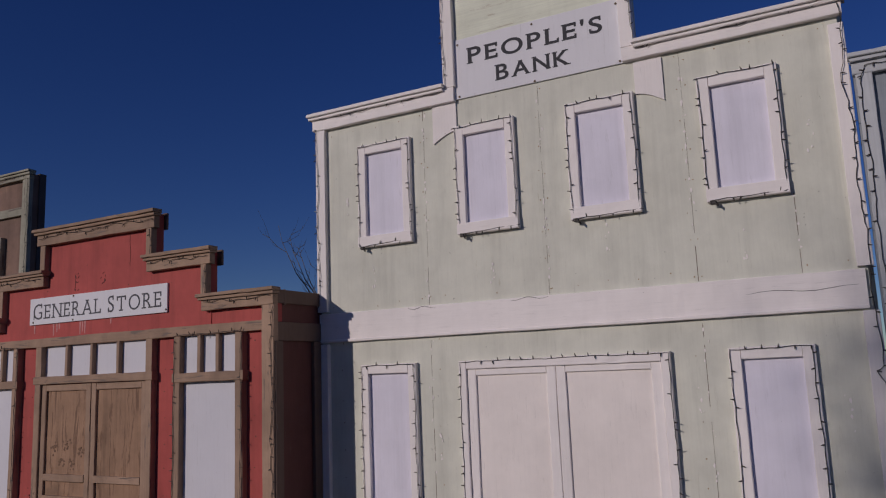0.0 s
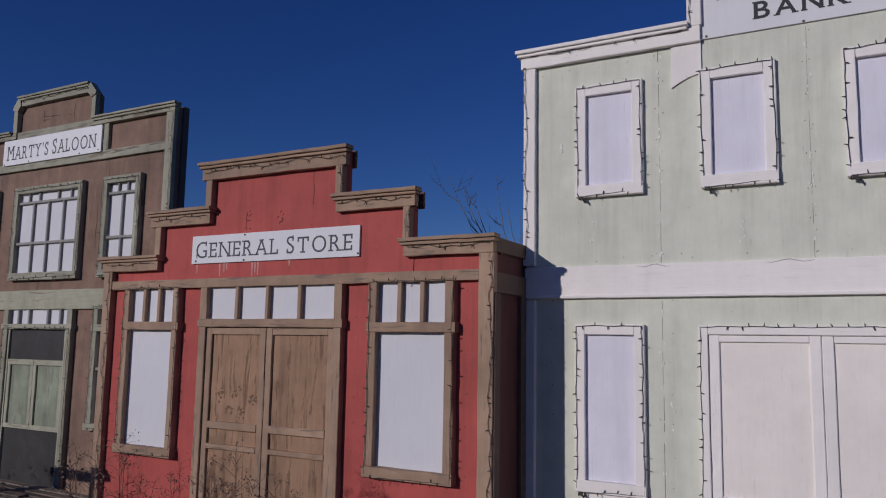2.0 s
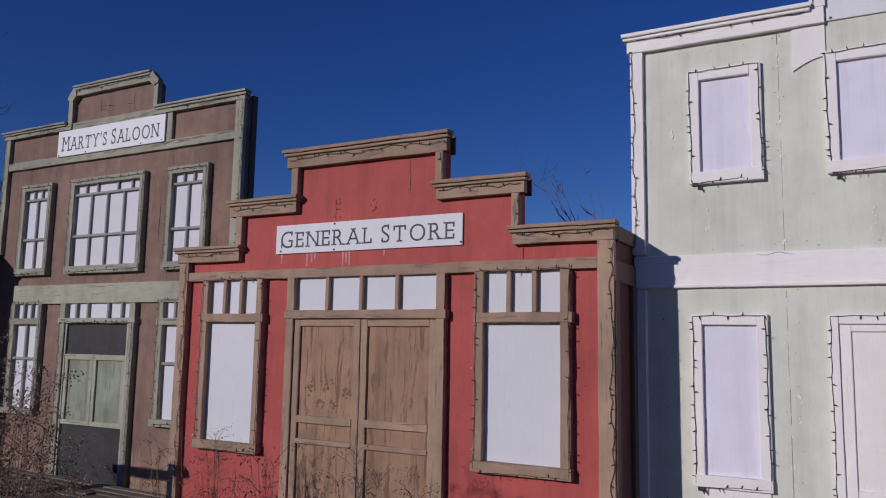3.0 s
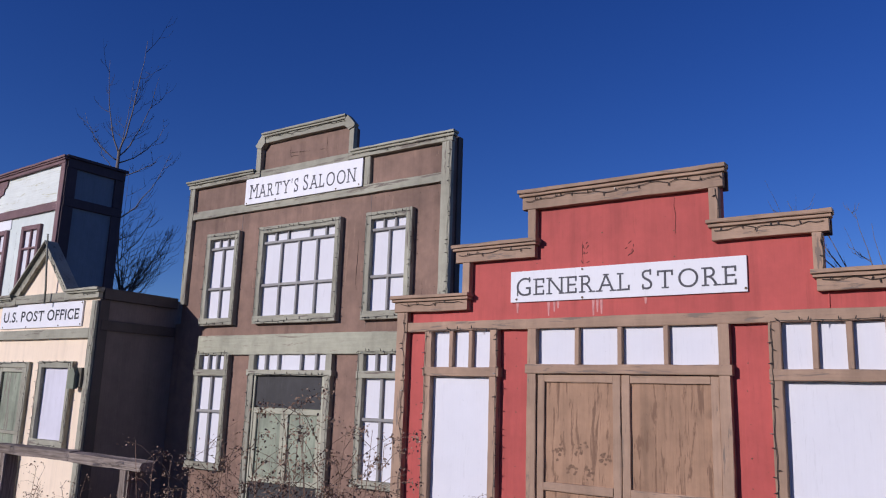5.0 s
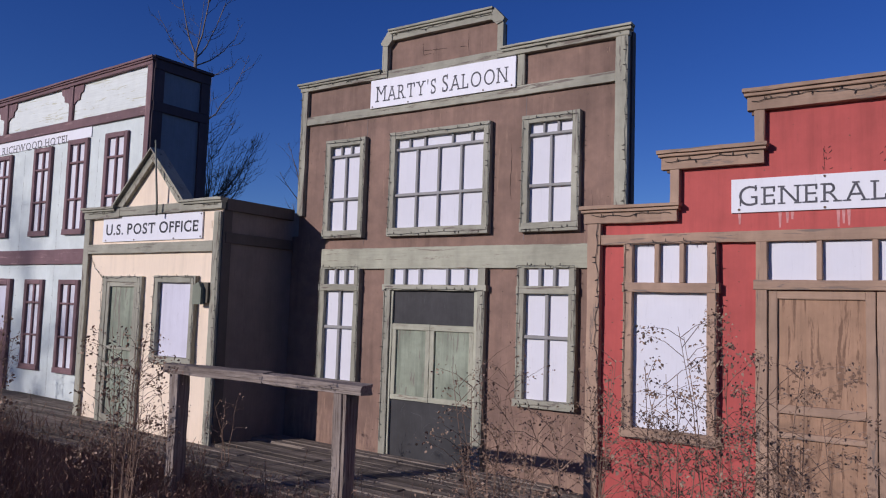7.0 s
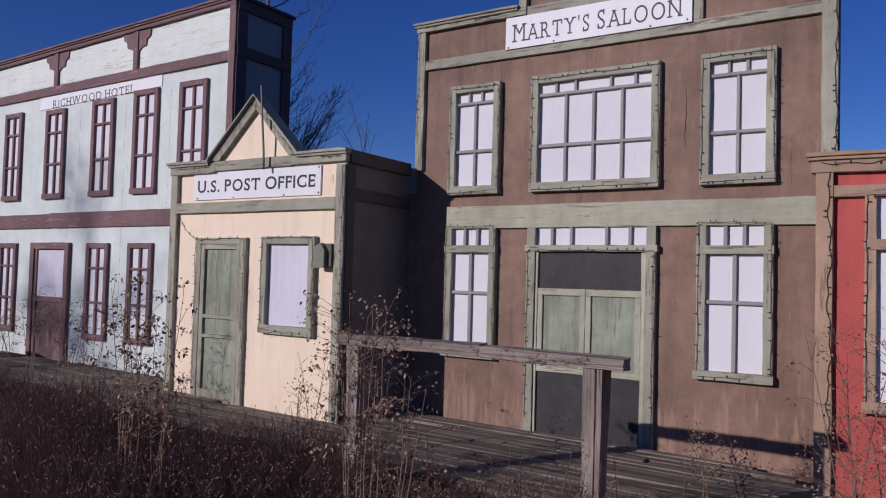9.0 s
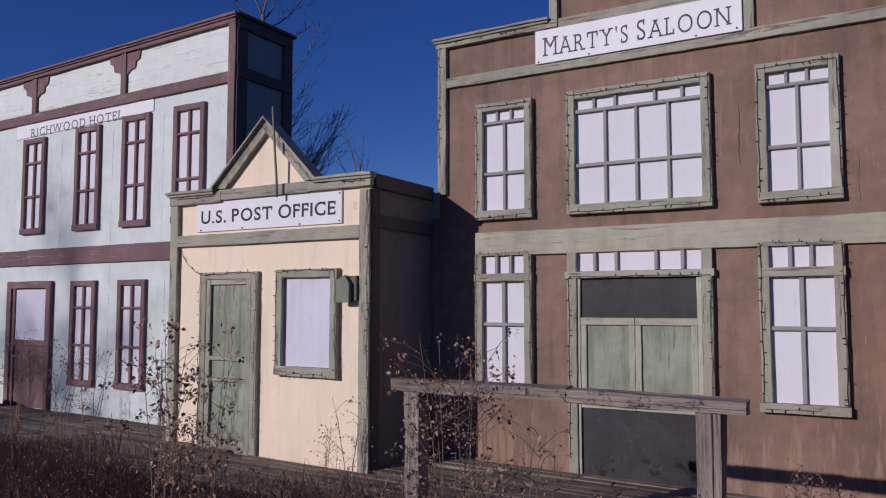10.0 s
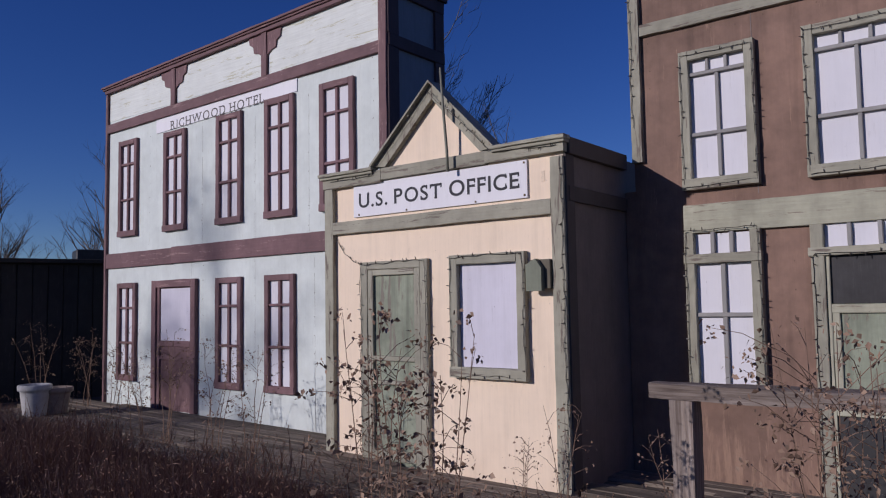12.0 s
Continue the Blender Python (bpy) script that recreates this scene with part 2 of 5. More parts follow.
metal_dark = plain("dark_metal", (0.05, 0.05, 0.055), 0.5, 0.5)
pole_mat = plain("grey_green_pole", (0.20, 0.20, 0.16), 0.6, var=0.2)


def ground_material():
    m = bpy.data.materials.new("dry_ground")
    nt, nodes, links, bsdf = nodes_of(m)
    a = span(nt, noise_at(nt, 0.9, 8, 0.65), 0.35, 0.65)
    b = span(nt, noise_at(nt, 13.0, 8, 0.7), 0.35, 0.65)
    c = blend(nt, a, (0.105, 0.072, 0.052), (0.155, 0.113, 0.08))
    c = blend(nt, math_of(nt, "MULTIPLY", b, 0.6), c, (0.065, 0.046, 0.035))
    links.new(c, bsdf.inputs["Base Color"])
    bsdf.inputs["Roughness"].default_value = 0.95
    bump(nt, bsdf, noise_at(nt, 25.0, 8, 0.7), 0.03)
    return m


ground_mat = ground_material()


# ---- mesh tools ----
class Mesh:
    """Collects vertices and faces of one mesh."""

    def __init__(self):
        self.v, self.f = [], []

    def box(self, x0, x1, y0, y1, z0, z1, c=0.004, jit=0.0):
        """A box with chamfered edges; jit: uneven corners."""
        lo, hi = (x0, y0, z0), (x1, y1, z1)
        c = min(c, 0.3 * min(x1 - x0, y1 - y0, z1 - z0))
        n = len(self.v)
        idx = {}
        for s in itertools.product((0, 1), repeat=3):
            j = [random.uniform(-jit, jit) for _ in range(3)]
            p = [(hi if s[k] else lo)[k] + j[k] for k in range(3)]
            for a in range(3):
                q = [p[k] if k == a else p[k] + (-c if s[k] else c) for k in range(3)]
                idx[s, a] = len(self.v)
                self.v.append(q)
        for a in range(3):
            b, d = (a + 1) % 3, (a + 2) % 3
            for e in (0, 1):
                ring = []
                for sb, sd in ((0, 0), (1, 0), (1, 1), (0, 1)):
                    s = [0, 0, 0]
                    s[a], s[b], s[d] = e, sb, sd
                    ring.append(idx[tuple(s), a])
                self.f.append(ring if e else ring[::-1])
            for sb, sd in itertools.product((0, 1), repeat=2):
                s0, s1 = [0, 0, 0], [0, 0, 0]
                s0[b] = s1[b] = sb
                s0[d] = s1[d] = sd
                s1[a] = 1
                self.f.append([idx[tuple(s0), b], idx[tuple(s1), b], idx[tuple(s1), d], idx[tuple(s0), d]])
        for s in itertools.product((0, 1), repeat=3):
            self.f.append([idx[s, 0], idx[s, 1], idx[s, 2]])
        return self

    def prism(self, outline, y0, y1):
        """An outline of (x, z) points, anticlockwise as seen from the front, between y0 (front) and y1."""
        n, k = len(self.v), len(outline)
        self.v += [(x, y0, z) for x, z in outline] + [(x, y1, z) for x, z in outline]
        self.f.append(list(range(n, n + k)))
        self.f.append(list(range(n + 2 * k - 1, n + k - 1, -1)))
        for i in range(k):
            j = (i + 1) % k
            self.f.append([n + i, n + k + i, n + k + j, n + j])
        return self

    def tube(self, pts, radii, sides=5, cap=True):
        pts = [Vector(p) for p in pts]
        if not isinstance(radii, (list, tuple)):
            radii = [radii] * len(pts)
        n = len(self.v)
        for i, p in enumerate(pts):
            d = pts[min(i + 1, len(pts) - 1)] - pts[max(i - 1, 0)]
            d = d.normalized() if d.length > 1e-9 else Vector((0, 0, 1))
            u = d.cross(Vector((0.31, 0.94, 0.12))).normalized()
            w = d.cross(u)
            for k in range(sides):
                a = 2 * math.pi * k / sides
                self.v.append(tuple(p + radii[i] * (math.cos(a) * u + math.sin(a) * w)))
        for i in range(len(pts) - 1):
            for k in range(sides):
                a, b = n + i * sides + k, n + i * sides + (k + 1) % sides
                self.f.append([a, b, b + sides, a + sides])
        if cap:
            self.f.append(list(range(n, n + sides))[::-1])
            m = n + (len(pts) - 1) * sides
            self.f.append(list(range(m, m + sides)))
        return self

    def lathe(self, profile, centre, sides=24):
        n = len(self.v)
        for r, z in profile:
            for k in range(sides):
                a = 2 * math.pi * k / sides
                self.v.append((centre[0] + r * math.cos(a), centre[1] + r * math.sin(a), centre[2] + z))
        for i in range(len(profile) - 1):
            for k in range(sides):
                a, b = n + i * sides + k, n + i * sides + (k + 1) % sides
                self.f.append([a, b, b + sides, a + sides])
        return self

    def data(self, name, material, fix=True, smooth=False):
        me = bpy.data.meshes.new(name)
        me.from_pydata([tuple(p) for p in self.v], [], self.f)
        if fix:
            bm = bmesh.new()
            bm.from_mesh(me)
            bmesh.ops.recalc_face_normals(bm, faces=bm.faces)
            bm.to_mesh(me)
            bm.free()
        me.materials.append(material)
        if smooth:
            me.polygons.foreach_set("use_smooth", [True] * len(me.polygons))
        return me


def thing(name, at, label, category, group="", kind=""):
    ob = new(name)
    ob.location = at
    ob.empty_display_size = 0.2
    return tagged(ob, label, category, group, kind)


def part(name, mesh, material, parent, label="", fix=True, smooth=False):
    """One mesh object under a thing or under a part, its points given in the world."""
    ob = new(name, mesh.data(name, material, fix, smooth))
    ob.parent = parent
    if parent.data is None:
        ob.matrix_parent_inverse = Matrix.Translation(-Vector(parent.location))
    return tagged(ob, label) if label else ob


def board(name, x0, x1, z0, z1, y, depth, mats, parent, label="", jit=0.003, c=0.005):
    """A board on a wall face y, standing depth proud of it; the grain follows its length."""
    flat = x1 - x0 > z1 - z0
    mt = mats if not isinstance(mats, dict) else mats["x" if flat else "z"]
    m = Mesh()
    if jit <= 0.002:
        return part(name, m.box(x0, x1, y - depth, y + 0.002, z0, z1, c, jit), mt, parent, label)
    long, wide = (x1 - x0, z1 - z0) if flat else (z1 - z0, x1 - x0)
    c = min(c, 0.3 * depth, 0.3 * wide)
    wear = jit * (0.45 if mats is bank_trim else 0.95)
    ring = [(0, y + 0.002), (0, y - depth + c), (c, y - depth), (wide - c, y - depth), (wide, y - depth + c), (wide, y + 0.002)]
    n = max(2, int(long / 0.13))
    drift = [0.0] * 6
    for i in range(n + 1):
        u = long * i / n if i in (0, n) else long * (i + random.uniform(-0.3, 0.3)) / n
        for k, (w, yy) in enumerate(ring):
            drift[k] = 0.55 * drift[k] + random.uniform(-wear, wear)
            nick = random.uniform(0.0, 0.007) if k in (2, 3) and random.random() < 0.06 else 0.0
            w2 = w + drift[k] + (nick if k == 2 else -nick)
            y2 = yy if k in (0, 5) else yy + nick + 0.4 * abs(drift[k])
            m.v.append((x0 + u, y2, z0 + w2) if flat else (x0 + w2, y2, z0 + u))
    for i in range(n):
        for k in range(6):
            a, e = i * 6 + k, i * 6 + (k + 1) % 6
            m.f.append([a, e, e + 6, a + 6])
    m.f += [list(range(6))[::-1], list(range(n * 6, n * 6 + 6))]
    return part(name, m, mt, parent, label)


def side_board(name, x, y0, y1, z0, z1, depth, mats, parent):
    """A board on a side wall whose outer face is x, standing proud towards +x."""
    mt = mats if not isinstance(mats, dict) else mats["z"]
    return part(name, Mesh().box(x - 0.002, x + depth, y0, y1, z0, z1, 0.005, 0.002), mt, parent)


def glyph(ch, bold, cache={}):
    """Points and faces of one character of the built-in font."""
    if (ch, bold) not in cache:
        cu = bpy.data.curves.new("glyph", "FONT")
        cu.body, cu.offset = ch, bold
        tmp = bpy.data.objects.new("glyph", cu)
        scene.collection.objects.link(tmp)
        me = bpy.data.meshes.new_from_object(tmp.evaluated_get(bpy.context.evaluated_depsgraph_get()))
        bpy.data.objects.remove(tmp)
        bpy.data.curves.remove(cu)
        pts = [(v.co.x, v.co.y) for v in me.vertices]
        faces = [list(p.vertices) for p in me.polygons]
        ends = [tuple(e.vertices) for e in me.edges]
        bpy.data.meshes.remove(me)
        cache[ch, bold] = (pts, faces, ends)
    return cache[ch, bold]


def lettering(words, x0, x1, z0, z1, y, material, parent, bold=0.0, serif=0.05, big=1.0, name="letter"):
    """Words in the built-in font with short serifs, spread over a rectangle of a sign whose face is y."""
    m, pen, cuts = Mesh(), 0.0, []
    for w, word in enumerate(words.split(" ")):
        for k, ch in enumerate(word):
            pts, faces, ends = glyph(ch, bold)
            lo, hi = min(p[0] for p in pts), max(p[0] for p in pts)
            s = big if k == 0 else 1.0
            n = len(m.v)
            cuts.append((n, len(m.f)))
            m.v += [(pen + (px - lo) * s, 0.0, pz * s) for px, pz in pts]
            m.f += [[n + i for i in f] for f in faces]
            if serif:
                top, low = max(p[1] for p in pts), min(p[1] for p in pts)
                slabs = []
                for level, into in ((low, 1), (top, -1)):
                    for a, e in ends:
                        (ax, az), (ex, ez) = pts[a], pts[e]
                        wide = abs(ax - ex)
                        if ch not in "OSGCUQ.'" and abs(az - level) < 4e-3 and abs(ez - level) < 4e-3 and 0.02 < wide < 0.32 * max(hi - lo, 0.3):
                            slabs.append((min(ax, ex) - serif, max(ax, ex) + serif, level, level + into * 0.055))
                    if ch in "EFLPRBDKH":
                        slabs.append((lo - serif, lo + 0.12, level, level + into * 0.055))
                    if (ch in "ET" or (ch == "L" and into > 0) or (ch == "F" and into < 0)) and not (ch == "T" and into > 0):
                        slabs.append((hi - 0.05, hi + 0.02, level, level + into * 0.20))
                        if ch == "T":
                            slabs.append((lo - 0.02, lo + 0.05, level, level + into * 0.20))
                    if ch in "GSC":
                        slabs.append((hi - 0.09, hi - 0.03, (0.50 if into < 0 else 0.08), (0.70 if into < 0 else 0.26)) if into < 0 or ch == "C" else (lo + 0.02, lo + 0.07, 0.0, 0.20))
                for r, (ua, ub, va, vb) in enumerate(slabs):
                    n = len(m.v)
                    d = -0.0003 - 0.00008 * r
                    u0, u1 = pen + (ua - lo) * s, pen + (ub - lo) * s
                    m.v += [(u0, d, va * s), (u1, d, va * s), (u1, d, vb * s), (u0, d, vb * s)]
                    m.f.append([n, n + 1, n + 2, n + 3])
            pen += (hi - lo) * s + 0.115 + (serif if serif else 0.0)
        pen += 0.28
    co = np.array(m.v)
    lo, hi = co.min(0), co.max(0)
    ux, uz = (co[:, 0] - lo[0]) / (hi[0] - lo[0]), (co[:, 2] - lo[2]) / (hi[2] - lo[2])
    m.v = [(x0 + a * (x1 - x0), y - 0.002 + d, z0 + c * (z1 - z0)) for a, c, d in zip(ux, uz, co[:, 1])]
    cuts.append((len(m.v), len(m.f)))
    for (v0, f0), (v1, f1) in zip(cuts, cuts[1:]):
        one = Mesh()
        one.v, one.f = m.v[v0:v1], [[i - v0 for i in f] for f in m.f[f0:f1]]
        part(name, one, material, parent, fix=False)


def screws(points, y, parent):
    for x, z in points:
        part("screw", Mesh().tube([(x, y - 0.006, z), (x, y + 0.002, z)], 0.011, 7), screw_mat, parent)


def nail_heads(lines, y, parent, step=0.19, material=None):
    """Small rusty nail heads along seams: each line is x0, z0, x1, z1."""
    m = Mesh()
    for x0, z0, x1, z1 in lines:
        n = max(1, int(math.hypot(x1 - x0, z1 - z0) / step))
        for i in range(n + 1):
            if random.random() < 0.18:
                continue
            x = x0 + (x1 - x0) * i / n + random.uniform(-0.012, 0.012)
            z = z0 + (z1 - z0) * i / n + random.uniform(-0.03, 0.03)
            m.tube([(x, y - 0.003, z), (x, y + 0.002, z)], random.uniform(0.004, 0.0068), 6)
    return tagged(part("nail_heads", m, material or screw_mat, parent), kind="stuff")


def split_line(x, z0, z1, y, parent, wide=0.004, name="crack"):
    """A wandering split in the boarding."""
    n = max(3, int((z1 - z0) / 0.07))
    pts, dx = [], 0.0
    for i in range(n + 1):
        dx = 0.7 * dx + random.uniform(-0.012, 0.012)
        pts.append((x + dx, y - 0.0005, z0 + (z1 - z0) * i / n))
    radii = [wide * (0.25 + 0.75 * math.sin(math.pi * (i + 0.4) / (n + 0.8))) for i in range(n + 1)]
    part(name, Mesh().tube(pts, radii, 4), crack_mat, parent)


def seam(x, z0, z1, y, parent, material):
    """A plywood joint that opens and closes along its run."""
    m, z = Mesh(), z0
    while z < z1 - 0.05:
        n = min(random.uniform(0.10, 0.55), z1 - z)
        w = random.uniform(0.0008, 0.0026)
        dx = random.uniform(-0.002, 0.002)
        m.box(x + dx - w, x + dx + w, y - 0.0012, y + 0.002, z, z + n, 0.0003)
        z += n + random.uniform(0.0, 0.12)
    tagged(part("panel_joint", m, material, parent), kind="stuff")


def flakes(x, z0, z1, y, parent, material, per=9):
    """Curled paint chips that lift along a joint."""
    m = Mesh()
    for k in range(int((z1 - z0) * per)):
        cx, cz = x + random.gauss(0, 0.012), random.uniform(z0, z1)
        r = random.uniform(0.004, 0.012)
        tall = random.uniform(1.0, 2.8)
        blob = [(cx + r * random.uniform(0.5, 1.1) * math.cos(q * 1.047), cz + r * tall * random.uniform(0.5, 1.1) * math.sin(q * 1.047)) for q in range(6)]
        m.prism(blob, y - random.uniform(0.002, 0.007), y + 0.001)
    if m.v:
        tagged(part("paint_flakes", m, material, parent), kind="stuff")


def light_string(paths, label, slack=0.007, step=0.11):
    """A cord of small unlit bulbs stapled along the given paths."""
    first = paths[0][0]
    ob = thing("light_string", first, label, "string lights", "strings of unlit lights on the fronts")
    bulbs = Mesh()
    for path in paths:
        pts, along = [], 0.0
        for a, b in zip(path, path[1:]):
            a, b = Vector(a), Vector(b)
            length = (b - a).length
            k = max(2, int(length / 0.055))
            for i in range(k):
                p = a.lerp(b, i / k)
                s = 1.1 * math.sin(along * 7.3 + a.x) + 0.8 * math.sin(along * 23.0 + a.z) + random.uniform(-0.7, 0.7)
                d = (b - a).normalized()
                side = Vector((-d.z, 0, d.x))
                pts.append(p + side * slack * 0.45 * s + Vector((0, random.uniform(-0.004, 0.002), 0)))
                along += length / k
        pts.append(Vector(path[-1]))
        part("cord", Mesh().tube(pts, 0.0030, 4), wire_mat, ob, fix=False)
        every = max(1, round(step / 0.055))
        for i in range(1, len(pts) - 1, every):
            if random.random() < 0.08:
                continue
            p = pts[min(len(pts) - 1, i + random.randint(0, 1))]
            run = (pts[i + 1] - pts[i - 1]).normalized()
            d = (Vector((-run.z, 0, run.x)) * random.choice((1, 1, -1)) + Vector((random.uniform(-0.4, 0.4), random.uniform(-0.5, 0.0), random.uniform(-0.4, 0.3)))).normalized()
            bulbs.tube([p, p + d * 0.014, p + d * 0.032], [0.0045, 0.0055, 0.003], 5)
    tagged(part("bulbs", bulbs, bulb_mat, ob, fix=False), kind="stuff")
    return ob


def round_frame(x0, x1, z0, z1, y, open_low=False):
    p = [(x0, y, z0), (x0, y, z1), (x1, y, z1), (x1, y, z0)]
    return p if open_low else p + [p[0]]


def framed_panel(parent, x0, x1, z0, z1, y, w, depth, mats, pane, name="window", label="", pane_label="", sill=0.0, lug=0.0):
    """A blind window: a painted panel on the wall inside a frame of boards. Returns the panel."""
    p = part(name, Mesh().box(x0 + 0.01, x1 - 0.01, y - 0.006, y + 0.002, z0 + 0.01, z1 - 0.01, 0.001), pane, parent, label)
    board("frame_board", x0, x0 + w, z0, z1, y, depth, mats, p)
    board("frame_board", x1 - w, x1, z0, z1, y, depth, mats, p)
    board("head_board", x0 + w + 0.002, x1 - w - 0.002, z1 - w, z1, y, depth, mats, p)
    board("sill_board", x0 - sill, x1 + sill, z0 - 0.012, z0 + w, y, depth + 0.012 + sill * 0.5, mats, p)
    return p


def bars(p, xs, z0, z1, y, w, depth, mats):
    for x in xs:
        board("glazing_bar", x - w / 2, x + w / 2, z0, z1, y, depth, mats, p, jit=0.002)


def rows(p, zs, x0, x1, y, w, depth, mats):
    for z in zs:
        board("cross_bar", x0, x1, z - w / 2, z + w / 2, y, depth + 0.003, mats, p, jit=0.002)


def cap(parent, x0, x1, z, y, mats, deep=0.11, tall=0.035):
    """The projecting top board of a cornice."""
    return (board("cornice_cap", x0, x1, z, z + tall, y, deep, mats, parent, jit=0.004),
            board("cornice_bead", x0 + 0.012, x1 - 0.012, z - 0.03, z, y, deep - 0.025, mats, parent, jit=0.003))


def deck_z(x):
    """Top of the boardwalk, which climbs a little towards the hotel."""
    return -0.2 + 0.0165 * max(0.0, -10.2 - x)


def ground_z(x, y):
    """The ground lies low along the boardwalk and higher under the walker."""
    low = deck_z(max(x, -26.0)) - 0.10
    return low * (1.0 - min(1.0, max(0.0, (3.4 - y) / 2.6)))


def seated(build, dx, dy, dz):
    """Builds a front and moves it, with all that hangs on it, to where it stands."""
    before = set(scene.objects)
    build()
    for ob in scene.objects:
        if ob.parent is None and ob not in before:
            ob.location = ob.location + Vector((dx, dy, dz))


DECK = -0.05


# ---- ground and boardwalk ----
def ground():
    """One sheet to the horizon, a little higher under the walker."""
    xs = [-900, -200, -80] + [-42 + 1.0 * i for i in range(54)] + [40, 120, 900]
    ys = [-900, -200, -60, -30, -15] + [-8 + 0.8 * i for i in range(28)] + [25, 60, 200, 900]
    m = Mesh()
    for y in ys:
        for x in xs:
            near = 1.0 if abs(x) < 60 and abs(y) < 20 else 0.0
            m.v.append((x, y, ground_z(x, y) + 0.025 * near * noise.noise((x * 0.7, y * 0.7, 0))))
    k = len(xs)
    m.f = [[j * k + i, j * k + i + 1, (j + 1) * k + i + 1, (j + 1) * k + i] for j in range(len(ys) - 1) for i in range(k - 1)]
    ob = new("ground", m.data("ground", ground_mat, fix=False, smooth=True))
    tagged(ob, "bare brown earth under dry winter weeds", "ground", kind="structure")


ground()


# ---- people's bank ----
def bank():
    y = 6.745
    b = thing("bank_building", (-2.1, y, DECK), "pale sage two-storey bank front with cream trim and boarded windows", "building")
    outline = [(-4.56, -0.36), (0.43, -0.36), (0.43, 4.62), (-1.14, 4.62), (-1.14, 5.98), (-3.0, 5.98), (-3.0, 4.62), (-4.56, 4.62)]
    part("wall", Mesh().prism(outline, y, y + 0.10), bank_wall, b)
    part("side_wall", Mesh().box(-4.56, -4.50, y + 0.10, y + 1.4, -0.36, 4.6), bank_wall, b)
    part("side_wall", Mesh().box(0.40, 0.468, y + 0.10, y + 1.4, -0.36, 4.6), bank_wall, b)
    part("back_wall", Mesh().box(-4.50, 0.40, y + 1.34, y + 1.4, -0.36, 4.3), bank_wall, b)
    part("roof", Mesh().box(-4.50, 0.40, y + 0.10, y + 1.34, 4.24, 4.3), bank_wall, b)
    part("flaked_panel", Mesh().box(-2.87, -1.25, y - 0.006, y + 0.001, 5.10, 5.80, 0.001), bank_flaked, b, "sage paint flaking off in short cracks")
    # plywood joints
    for x, z0, z1 in ((-3.28, 2.54, 4.48), (-2.06, 2.54, 4.48), (-0.78, 2.54, 4.5), (-0.01, 2.54, 3.17), (-3.28, -0.24, 2.2), (-0.78, -0.24, 2.2)):
        seam(x, z0, z1, y, b, gs_side_trim["z"])
        flakes(x, z0, z1, y, b, bank_trim["z"])
    # corner boards and cornices
    board("corner_board", -4.575, -4.455, 2.55, 4.50, y, 0.05, bank_trim, b)
    board("corner_board", -4.575, -4.455, -0.24, 2.22, y, 0.05, bank_trim, b)
    board("corner_board", 0.36, 0.47, 2.55, 4.44, y, 0.05, bank_trim, b)
    board("corner_board", 0.36, 0.47, -0.24, 2.22, y, 0.05, bank_trim, b)
    board("cornice_board", -4.60, -2.90, 4.49, 4.635, y, 0.06, bank_trim, b)
    cap(b, -4.64, -2.995, 4.635, y, bank_trim, 0.12)
    board("cornice_board", -1.245, 0.47, 4.51, 4.635, y, 0.06, bank_trim, b)
    cap(b, -1.145, 0.51, 4.635, y, bank_trim, 0.12)
    board("tower_board", -3.01, -2.885, 4.637, 5.86, y, 0.062, bank_trim, b)
    board("tower_board", -1.25, -1.13, 4.637, 5.86, y, 0.062, bank_trim, b)
    board("cornice_board", -3.01, -1.13, 5.862, 6.0, y, 0.06, bank_trim, b)
    cap(b, -3.07, -1.07, 6.0, y, bank_trim, 0.12)
    part("tower_pendant", Mesh().prism([(-2.30, 5.86), (-2.20, 5.80), (-2.16, 5.70), (-1.86, 5.70), (-1.80, 5.78), (-1.70, 5.86)], y - 0.02, y + 0.002), bank_trim["x"], b)
    # curved brackets beside the tower
    for s, x0, xe in ((-1, -2.90, -3.16), (1, -1.16, -0.92)):
        arc = [(xe + (x0 - xe) * u, 4.105 + 0.10 * math.sin(u * math.pi / 2)) for u in (0, 0.2, 0.4, 0.6, 0.8, 1.0)]
        line = [(x0, 4.49), (xe, 4.49)] + arc
        part("bracket", Mesh().prism(line, y - 0.02, y + 0.002), bank_trim["z"], b)
    board("band_board", -4.56, 0.41, 2.235, 2.53, y, 0.035, bank_trim, b)
    board("drip_board", -4.56, 0.41, 2.235, 2.262, y, 0.05, bank_trim, b)
    for x0, z0, n in ((-0.42, 2.405, 0.78), (-2.42, 2.52, 0.36), (-3.5, 2.515, 0.3)):
        pts = [(x0 + n * k / 8, y - 0.0352, z0 + 0.012 * math.sin(k * 1.1 + x0)) for k in range(9)]
        part("crack", Mesh().tube(pts, [0.0006 + 0.0016 * math.sin(math.pi * (k + 0.5) / 9) for k in range(9)], 4), crack_mat, b)
    strings = []
    for x0, x1 in ((-4.045, -3.42), (-2.92, -2.30), (-1.80, -1.18), (-0.65, -0.03)):
        framed_panel(b, x0, x1, 3.18, 4.23, y, 0.095, 0.05, bank_trim, bank_pane)
        strings.append([(x0 + 0.02, y - 0.058, 3.20), (x0 + 0.012, y - 0.058, 4.215), (x1 - 0.02, y - 0.058, 4.215), (x1 - 0.012, y - 0.058, 3.19), (x0 + 0.03, y - 0.068, 3.175)])
